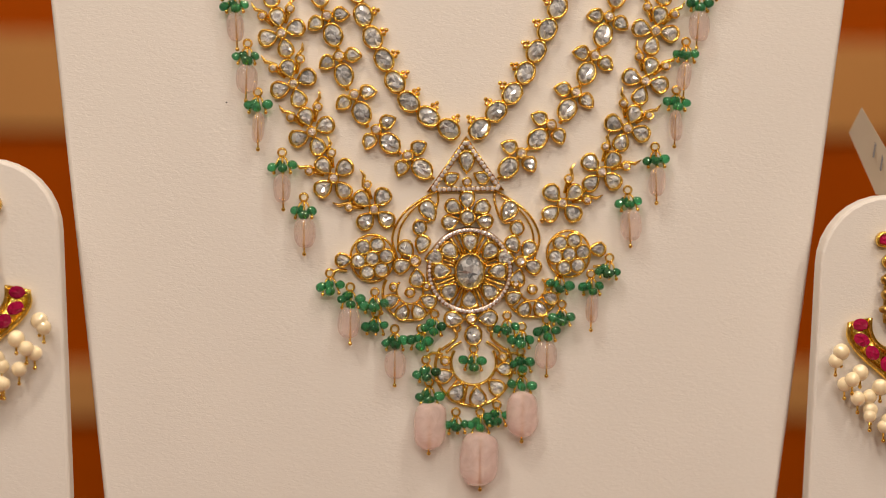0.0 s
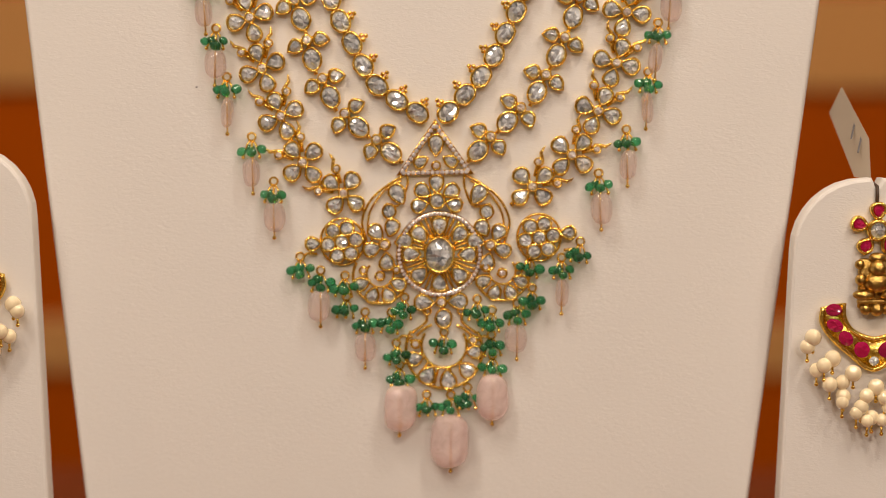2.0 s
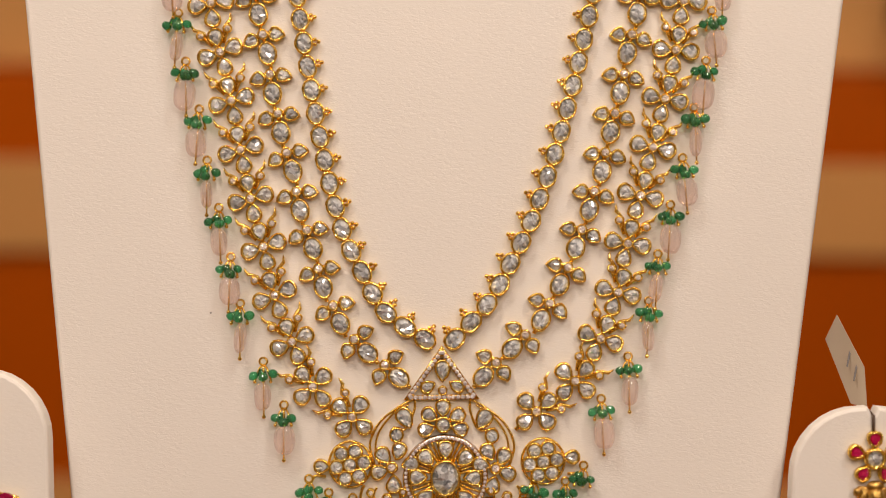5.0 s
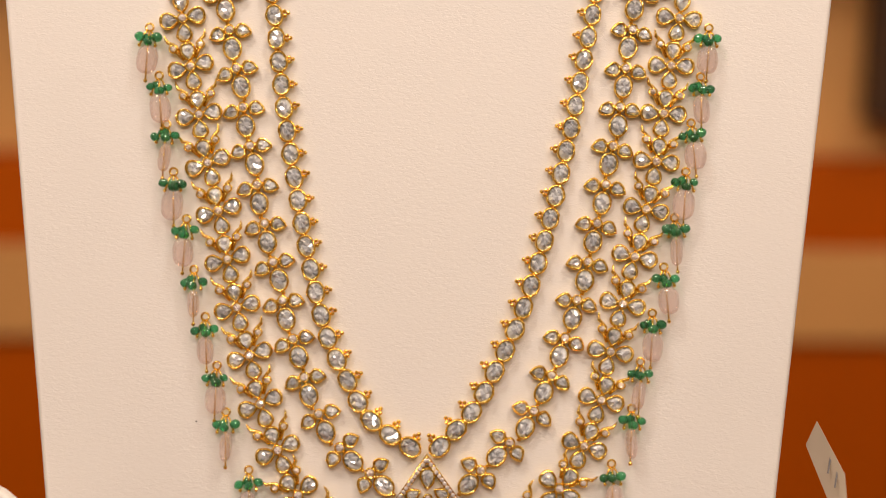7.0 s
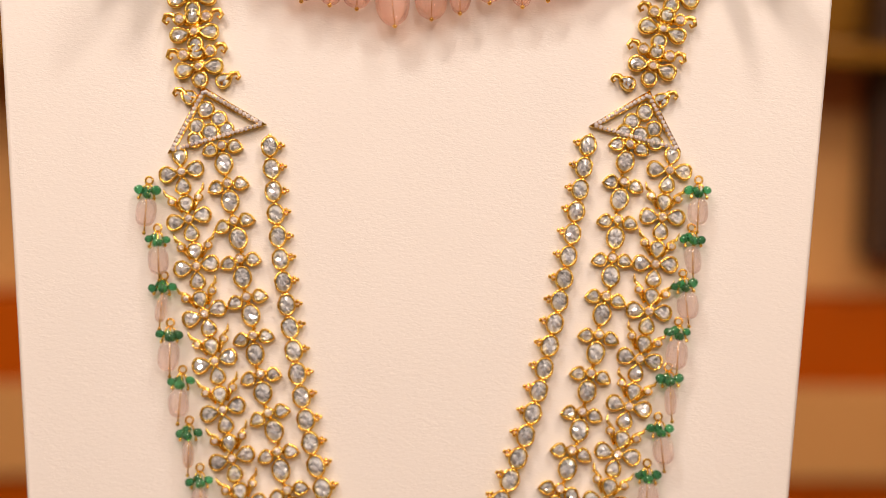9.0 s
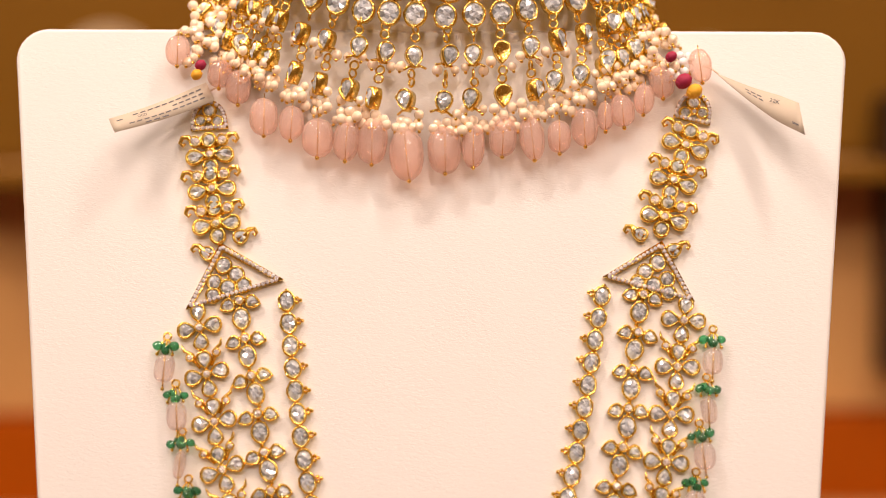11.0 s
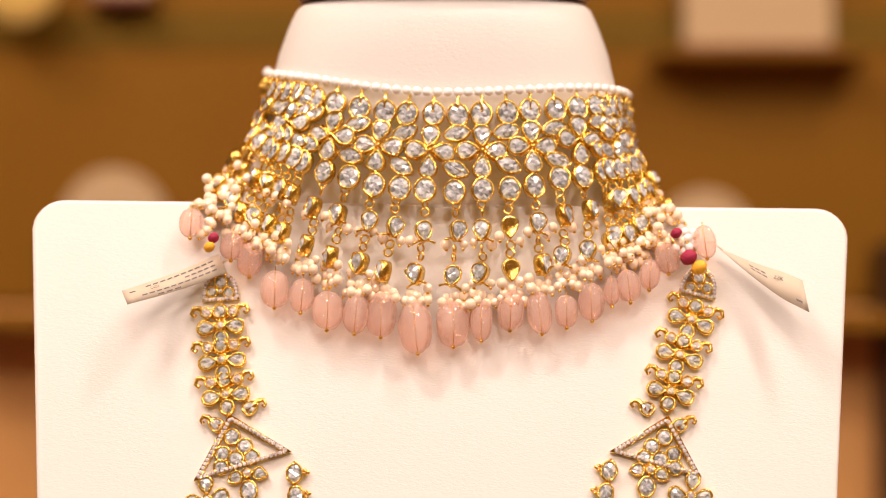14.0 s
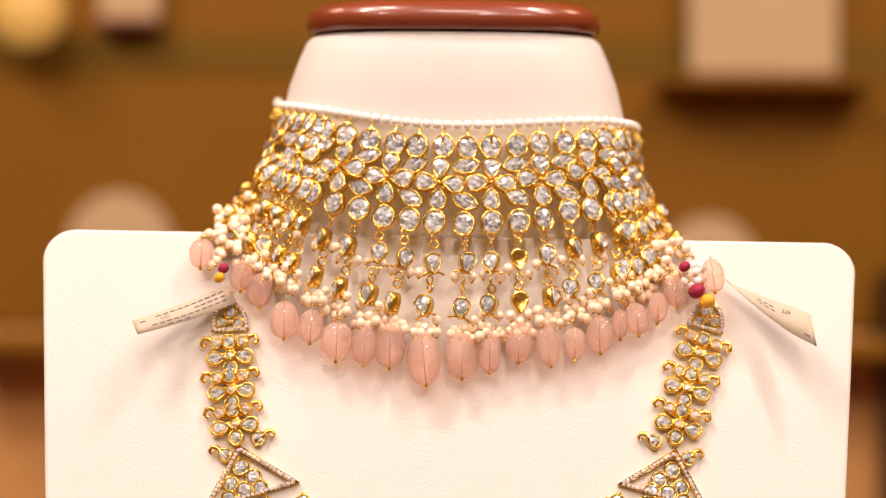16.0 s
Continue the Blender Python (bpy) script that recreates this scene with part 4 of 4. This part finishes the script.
# the rose drop under each column: middle, lower tip, width and length
DROPS = {-9: (-92.0, 236.2, 7.8, 10.1), -8: (-77.0, 227.9, 7.8, 9.7), -7: (-70.5, 221.9, 8.2, 11.6), -6: (-61.3, 210.7, 8.9, 12.7), -5: (-51.7, 208.9, 7.8, 11.6),
         -4: (-42.6, 202.7, 9.6, 13.4), -3: (-32.6, 201.4, 8.5, 13.8), -2: (-23.7, 200.2, 9.6, 15.7), -1: (-11.8, 194.3, 10.7, 17.7), 0: (1.4, 196.8, 11.0, 15.7),
         1: (11.3, 198.9, 7.1, 14.2), 2: (21.6, 202.6, 8.5, 13.8), 3: (31.6, 201.3, 8.2, 14.9), 4: (41.1, 203.6, 7.5, 11.2), 5: (49.9, 206.1, 8.5, 12.7),
         6: (57.2, 211.4, 5.0, 10.1), 7: (63.2, 212.7, 7.5, 11.2), 8: (70.9, 217.3, 6.4, 10.4), 9: (77.1, 223.1, 8.2, 10.8), 10: (90.8, 228.8, 7.1, 11.2)}
COLUMNS = sorted(DROPS)


def hang(k):
    """Upper and lower end of the choker's column k and the outward normals there."""
    p0, n0 = neck_spot((k * PITCH + 4.0) * MM)
    a = abs(k)
    xb = float(np.interp(k, COLUMNS, [DROPS[c][0] for c in COLUMNS]))
    zb = 203.0 + 29.0 * (xb / 79.0) ** 2
    yb = -4.5 + max(0.0, a - 7) * 0.8
    n1 = Vector((0.012 * xb, -1, 0)).normalized()
    return p0, Vector((xb * MM, yb * MM, zb * MM)), n0, n1


def on_column(k, f, dx=0.0, out=0.0, turn=0.0, twist=0.0):
    """A pose at the fraction f down column k, dx millimetres to its right."""
    p0, p1, n0, n1 = hang(k)
    down = (p1 - p0).normalized()
    n = n0.lerp(n1, min(1, f * 1.2)).normalized()
    n = (n - down * n.dot(down)).normalized()
    x = n.cross(down)
    g = f ** (1.0 + 0.15 * max(0, abs(k) - 4))
    p = p0.lerp(p1, g)
    p.z = p0.z + (p1.z - p0.z) * f
    p = p + x * dx * MM + n * out * MM
    m = Matrix((x, -n, -down)).transposed().to_4x4()
    return Matrix.Translation(p - ANCHOR) @ m @ Matrix.Rotation(radians(twist), 4, "Z") @ Matrix.Rotation(radians(turn), 4, "Y")


def one_setting(shape, w, l, seed, height=2.6):
    bm = bmesh.new()
    add_bezel(bm, (0, 0, 0), shape, w, l, 0, wall=0.8, height=height, seed=seed, n=16)
    return mesh_of("setting", bm, GOLD)


C_ROUND = [one_setting("oval", 6.9, 7.9, 700 + k) for k in range(3)]
C_PEAR = [one_setting("pear", 5.9, 7.2, 710 + k) for k in range(3)]
C_LEAF = [one_setting("leaf", 5.0, 9.0, 720 + k) for k in range(3)]


def link_setting(seed):
    """A deep pear-shaped box with two little branches at its tip that carry pearls."""
    bm = bmesh.new()
    add_bezel(bm, (0, 0, 0), "pear", 5.2, 6.8, 0, wall=0.75, height=4.0, seed=seed, n=16)
    for s in (-1, 1):
        add_tube(bm, [(0, -1.6 * MM, 3.4 * MM), (s * 2.0 * MM, -2.0 * MM, 3.1 * MM), (s * 4.0 * MM, -2.2 * MM, 4.2 * MM)], 0.45 * MM, 6)
    return mesh_of("link_setting", bm, GOLD)


C_LINK = [link_setting(730 + k) for k in range(3)]


def cup_mesh():
    """The hollow gold back of a setting that has flipped over."""
    bm = bmesh.new()
    pts = outline("pear", 5.6, 7.2, 18)
    rings = [[bm.verts.new((x * s * MM, -h * MM, z * s * MM)) for x, z in pts] for s, h in ((1.15, 0), (1.18, 2.6), (0.95, 2.8), (0.6, 1.6), (0.2, 1.2))]
    for a, b in zip(rings, rings[1:]):
        for i in range(len(a)):
            bm.faces.new((a[i - 1], a[i], b[i], b[i - 1]))
    bm.faces.new(rings[-1]), bm.faces.new(rings[0][::-1])
    bmesh.ops.recalc_face_normals(bm, faces=bm.faces[:])
    return mesh_of("reversed_setting", bm, GOLD)


CUP = cup_mesh()


def ring_mesh(r=1.5, t=0.42):
    bm = bmesh.new()
    add_tube(bm, [(r * math.cos(a) * MM, 0, r * math.sin(a) * MM) for a in np.linspace(0, math.tau, 12, endpoint=False)], t * MM, 6, close=True)
    return mesh_of("jump_ring", bm, GOLD)


def pin_mesh(l, r=0.4, head=0.75):
    bm = bmesh.new()
    add_tube(bm, [(0, 0, 0), (0, 0, -l * MM)], r * MM, 6)
    add_ball(bm, (0, 0, -l * MM), head * MM, 8, 6)
    return mesh_of("pin", bm, GOLD)


def bars_mesh():
    """The little gold bridge that ties four petals together."""
    bm = bmesh.new()
    for a in (45, 135, 225, 315):
        add_tube(bm, [(0, -1.2 * MM, 0), (2.8 * math.cos(radians(a)) * MM, -1.0 * MM, 2.8 * math.sin(radians(a)) * MM), (6.4 * math.cos(radians(a)) * MM, -0.8 * MM, 5.2 * math.sin(radians(a)) * MM)], 0.55 * MM, 6)
    add_ball(bm, (0, -2.0 * MM, 0), 1.0 * MM, 8, 6)
    return mesh_of("bridge", bm, GOLD)


JUMP, TAB, BRIDGE = ring_mesh(), pin_mesh(6, 0.6, 0.7), bars_mesh()
PIN_HEAD = pin_mesh(0.6, 0.3, 0.6)
C_ROSES = [bead_mesh("rose_drop", PINK, w * 1.14, l * 1.04, 40 + c, 22, 14, 0.07, plump=0.82) for c, (_, _, w, l) in DROPS.items()]
C_PEARLS = [bead_mesh("pearl", PEARL, w, w, 60 + w, 10, 8, 0.02) for w in (3.2, 3.6, 4.0)]
SEED = [bead_mesh("seed_pearl", WHITE_PEARL, 3.5, 3.3, 80 + k, 10, 8, 0.03) for k in range(2)]


def gem(name, gold, m, shape, w, l, y=-0.4):
    ob = place(name, gold, choker, m)
    set_stone(ob, shape, w, l, 0, 0, y=y)
    return ob


def pearl(mesh, m):
    """A pearl on a short gold pin whose head shows below it."""
    ob = place("pearl", mesh, choker, m)
    place("pin_head", PIN_HEAD, ob, at(0, -1.4, random.uniform(-40, 40), -0.6))


for step in [k * 2 for k in range(-9, 10)] + [-19, -17, -15, -13, 13, 15, 17, 19]:
    k = step / 2
    r = random.Random(1000 + step)
    j = lambda a: r.uniform(-a, a)
    place("tab", TAB, choker, on_column(k, 0.0, out=2.4))
    gem("round_setting", C_ROUND[step % 3], on_column(k, 0.082 + j(0.006), j(0.5), 0.3, j(8), j(6)), "oval", 6.8, 7.8)
    if k % 2 == 1:
        place("bridge", BRIDGE, choker, on_column(k, 0.243, out=0.6))
        for dx, df, turn in ((0, -0.066, 180), (0, 0.07, 0), (-4.9, 0.0, 90), (4.9, 0.0, 270)):
            gem("petal_setting", C_PEAR[(step + int(dx)) % 3], on_column(k, 0.243 + df, dx, 0.4, turn + j(6), j(6)), "pear", 5.8, 7.1)
    else:
        for df, turn in ((-0.078, 70), (0.075, 112)):
            gem("leaf_setting", C_LEAF[step % 3], on_column(k, 0.243 + df + j(0.008), j(0.6), 0.2, turn + j(10), j(6)), "leaf", 4.9, 8.9)
    gem("round_setting", C_ROUND[(step + 1) % 3], on_column(k, 0.415 + j(0.008), j(0.6), 0.4, j(8), j(10)), "oval", 6.8, 7.8)
    for f in (0.475, 0.51, 0.665, 0.70):
        place("jump_ring", JUMP, choker, on_column(k, f, j(0.3), 2.0, 0, 20 + j(70)))
    for f in (0.59, 0.775):
        if k == 2:
            place("reversed_setting", CUP, choker, on_column(k, f, 0, 0.6, 180), "hollow gold back turned outward")
        else:
            gem("link_setting", C_LINK[(step + int(f * 10)) % 3], on_column(k, f + j(0.012), j(0.7), 1.0, 180 + j(14), j(48) if abs(k) > 0 else j(15)), "pear", 5.3, 6.9, -1.8)
        for s in (-1, 1):
            if r.random() < 0.8:
                pearl(r.choice(C_PEARLS), on_column(k, f + 0.05 + j(0.012), s * (3.4 + j(0.6)), 2.2 + j(0.8)))
    for dx in (-4.0, -1.4, 1.4, 4.0):
        pearl(r.choice(C_PEARLS), on_column(k, 0.895 + j(0.014), dx + j(0.5), 3.0 + j(1.4)))
    for dx in (-2.8, 0.2, 2.9):
        pearl(r.choice(C_PEARLS), on_column(k, 0.865 + j(0.012), dx + j(0.6), 1.6 + j(0.8)))
# rose drops on their pins
for c, drop in zip(DROPS, C_ROSES):
    x, z, w, l = DROPS[c]
    r = random.Random(2000 + c)
    m = Matrix.Translation(Vector((x, -7.0, z + l / 2)) * MM - ANCHOR) @ Matrix.Rotation(radians(r.uniform(-7, 7)), 4, "Y") @ Matrix.Rotation(r.uniform(-0.6, 0.6), 4, "Z")
    ob = place("rose_drop", drop, choker, m)
    place("pin", pin_mesh(l + 2.6, 0.2, 0.8), ob, Matrix.Translation((0, 0, (l / 2 + 2.0) * MM)))
# loose bundles of pearls where the choker's ends lie on the shoulders
for x0, x1, z0, z1, count, beads in ((-89, -77, 237, 262, 34, C_PEARLS), (71, 82, 233, 250, 16, C_PEARLS), (80, 88, 231, 239, 26, SEED)):
    r = random.Random(int(x0) + 300)
    for _ in range(count):
        x, z = r.uniform(x0, x1), r.uniform(z0, z1)
        pearl(r.choice(beads), Matrix.Translation(Vector((x, -3.5 - r.uniform(0, 3.5) + max(0.0, z - 250) * 0.5, z)) * MM - ANCHOR))
for k in range(-25, 26):
    p, n = neck_spot((k * 3.75 + 4.0) * MM)
    place("seed_pearl", SEED[k % 2], choker, Matrix.Translation(p + n * 2.2 * MM + Vector((0, 0, 0.0012)) - ANCHOR))
for x, z, mat, r_mm in ((84.3, 227.9, RED_CORD, 2.7), (87.8, 224.2, YELLOW_CORD, 2.6), (-83.3, 234.9, RED_CORD, 1.9), (-84.6, 231.5, YELLOW_CORD, 1.9), (80.3, 236.8, RED_CORD, 1.9)):
    bm = bmesh.new()
    add_ball(bm, (0, 0, 0), 1.0, 18, 22)
    for v in bm.verts:
        k = (1 + 0.07 * math.cos(22 * v.co.z + 1.5 * v.co.x)) * r_mm * 0.95 * MM
        v.co = Vector((v.co.x * k, v.co.y * k, v.co.z * k * 1.15))
    part("cord_knot", bm, mat, choker, "wound silk cord", Matrix.Translation(Vector((x * MM, -0.010, z * MM)) - ANCHOR) @ Matrix.Rotation(0.9, 4, "Y"))
# the sharpness of the lens lies on the jewels
cam.data.dof.use_dof = True
cam.data.dof.focus_object = choker
cam.data.dof.aperture_fstop = 3.6


# ---- earring cards ----
def earring_card(cx, dz, label):
    root = thing("earring_card", label, "earring card", BOARD @ Matrix.Translation((cx * MM, -0.012, dz)) @ Matrix.Diagonal((0.915, 1, 0.935, 1)), "earring cards beside the bust")
    bm = bmesh.new()
    top, r = -17.0, 24.0
    pts = [(-36.5, -328), (36.5, -328)]
    pts += [(28.0 - r + r * math.cos(a), top - r + r * math.sin(a)) for a in np.linspace(0, math.pi / 2, 9)]
    pts += [(1.6, top + 0.2), (0.4, top - 2.2), (-0.6, top - 2.2), (-1.8, top + 0.2)]
    pts += [(-28.0 + r + r * math.cos(a), top - r + r * math.sin(a)) for a in np.linspace(math.pi / 2, math.pi, 9)]
    front = [bm.verts.new((x * MM, 0, z * MM)) for x, z in pts]
    back = [bm.verts.new((x * MM, 0.006, z * MM)) for x, z in pts]
    f = bm.faces.new(front)
    bm.faces.new(back[::-1])
    for i in range(len(pts)):
        bm.faces.new((front[i], front[i - 1], back[i - 1], back[i]))
    bmesh.ops.recalc_face_normals(bm, faces=bm.faces[:])
    bmesh.ops.bevel(bm, geom=list(f.edges), offset=0.0012, segments=2, affect="EDGES", profile=0.5)
    part("card", bm, CREAM, root, smooth=False)
    bm = bmesh.new()
    add_tube(bm, [(-0.0002, -0.001, -0.027), (-0.0003, -0.0008, -0.0195), (-0.0005, 0.003, -0.0188), (-0.0006, 0.008, -0.018)], 0.0006, 6)
    part("thread", bm, DARK, root)
    bm = bmesh.new()
    q = [(-0.0005, 0.006, -0.018), (-0.001, 0.008, -0.004), (-0.0075, 0.020, 0.0135), (-0.0105, 0.024, 0.0045), (-0.0045, 0.012, -0.017)]
    lo = [bm.verts.new(p) for p in q]
    hi = [bm.verts.new((x + 0.0002, y + 0.0003, z)) for x, y, z in q]
    bm.faces.new(lo), bm.faces.new(hi[::-1])
    for i in range(len(q)):
        bm.faces.new((lo[i - 1], lo[i], hi[i], hi[i - 1]))
    bmesh.ops.recalc_face_normals(bm, faces=bm.faces[:])
    tag = part("paper_tag", bm, PAPER, root, "folded cream paper tag", smooth=False)
    bm = bmesh.new()
    for k in range(2):
        x, z = -0.0036 - 0.0016 * k, -0.006 + 0.0045 * k
        add_box(bm, (x, 0.0106 + 0.0029 * k - 0.0009, z), (0.0006, 0.0002, 0.0065), Matrix.Rotation(0.35, 4, "Y") @ Matrix.Rotation(-0.5, 4, "X"))
    part("print_line", bm, INK, tag, smooth=False)
    earring(cx, dz)


def earring(cx, dz):
    root = thing("drop_earring", "gold temple earring with rubies and hanging cream pearls on a card", "earring", BOARD @ Matrix.Translation((cx * MM, -0.0124, dz)) @ Matrix.Diagonal((0.93, 1, 0.935, 1)), "temple earrings")
    # flower stud
    bm = bmesh.new()
    add_bezel(bm, (0, 0, -34), "oval", 5.4, 5.4, wall=1.1, height=3.0, seed=1, n=20)
    rubies = []
    for k in range(5):
        a = radians(72 * k)
        x, z = 6.3 * math.sin(a), -34 + 6.3 * math.cos(a)
        rubies.append((x, z, aim(x, z, 0, -34)))
        add_bezel(bm, (x, 0, z), "pear", 3.8, 4.4, rubies[-1][2], wall=1.0, height=2.4, seed=k, n=16)
    stud = part("stud", bm, GOLD, root)
    place("stone", stone_mesh("stone", "oval", 5.2, 5.2, 5, 1.8, base=2.0), stud, at(0, -34))
    for x, z, turn in rubies:
        place("ruby", stone_mesh("ruby", "pear", 3.7, 4.3, 6, 1.2, RUBY, 1.6), stud, at(x, z, turn))
    # relief plaque: plain rounded masses on a base
    bm = bmesh.new()
    add_box(bm, (0, -1.2 * MM, -52 * MM), (12 * MM, 2 * MM, 17 * MM), bevel=0.0008)
    add_ball(bm, (0, -3.4 * MM, -46.5 * MM), 3.0 * MM, 12, 9)
    add_ball(bm, (0, -2.6 * MM, -43.2 * MM), 2.4 * MM, 10, 8, (1.3, 0.8, 0.8))
    add_ball(bm, (0, -3.0 * MM, -51.5 * MM), 4.0 * MM, 12, 9, (1.1, 0.8, 0.9))
    for s in (-1, 1):
        add_ball(bm, (s * 5.4 * MM, -2.6 * MM, -50.5 * MM), 2.0 * MM, 10, 8)
        add_ball(bm, (s * 4.4 * MM, -3.2 * MM, -55.5 * MM), 2.6 * MM, 10, 8, (1.5, 0.9, 0.7))
        add_ball(bm, (s * 5.8 * MM, -2.0 * MM, -45.5 * MM), 1.7 * MM, 8, 6)
        add_ball(bm, (s * 3.6 * MM, -2.6 * MM, -60.4 * MM), 2.0 * MM, 8, 6)
    add_box(bm, (0, -2.4 * MM, -57.8 * MM), (13 * MM, 2.2 * MM, 1.8 * MM), bevel=0.0006)
    add_ball(bm, (0, -3.0 * MM, -60.4 * MM), 2.4 * MM, 10, 8)
    part("relief_plaque", bm, GOLD_DARK, root, "dark antique gold relief plaque")
    # crescent with rubies
    bm = bmesh.new()
    outer = [(17.5, -60.0), (17.8, -65.0), (14.5, -70.0), (9.0, -75.0), (0, -81.0), (-9.0, -75.0), (-14.5, -70.0), (-17.8, -65.0), (-17.5, -60.0)]
    inner = [(-10.5, -58.5), (-10.2, -63.5), (-7.0, -68.0), (0, -70.5), (7.0, -68.0), (10.2, -63.5), (10.5, -58.5)]
    plate(bm, [p for p, _ in curve_points(outer, 24)] + [p for p, _ in curve_points(inner, 18)], 1.6)
    wire(bm, outer, 0.9, -1.7)
    wire(bm, inner, 0.8, -1.7)
    bmesh.ops.recalc_face_normals(bm, faces=bm.faces[:])
    crescent = part("crescent", bm, GOLD, root)
    for s in (-1, 1):
        for x, z, w, l, turn in ((14.0, -60.8, 5.4, 4.4, 0), (13.4, -66.0, 4.2, 6.0, 62), (9.6, -70.4, 4.4, 5.6, 42), (4.1, -74.2, 5.2, 5.6, 24)):
            place("ruby", stone_mesh("ruby", "oval", w, l, int(w * 10), 0.9, RUBY, 1.4), crescent, at(s * x, z, s * turn, -0.7))
    place("stone", stone_mesh("stone", "oval", 3.2, 3.2, 3, 1.2), crescent, at(0, -78.0, 0, -0.9))
    # pearls in hanging tiers
    balls = [bead_mesh("pearl", GOLDEN_PEARL, w, w, 90 + w, 14, 10, 0.02) for w in (5.8, 5.2, 4.5)]
    caps = pin_mesh(2.6, 0.4, 0.7)
    for tier, count in enumerate((7, 8, 9, 6)):
        for k in range(count):
            u = (k / (count - 1) * 2 - 1) * (1.0, 1.1, 0.92, 0.5)[tier]
            x, z = 21.5 * u, -86.5 - 5.0 * tier + 17.0 * abs(u) ** 1.2 + (3 if tier == 3 else 0)
            m = at(x + random.uniform(-0.8, 0.8), z + random.uniform(-0.8, 0.8), 0, -3.5 - random.uniform(0, 2))
            ob = place("pearl", balls[(0, 1, 1, 2)[tier]], root, m)
            place("pin", caps, ob, at(0, -2.2, 0))


earring_card(137.4, -0.0012, "cream card with rounded top, notch and folded paper tag")
earring_card(-152.4, 0.0085, "cream card with rounded top beside the bust")
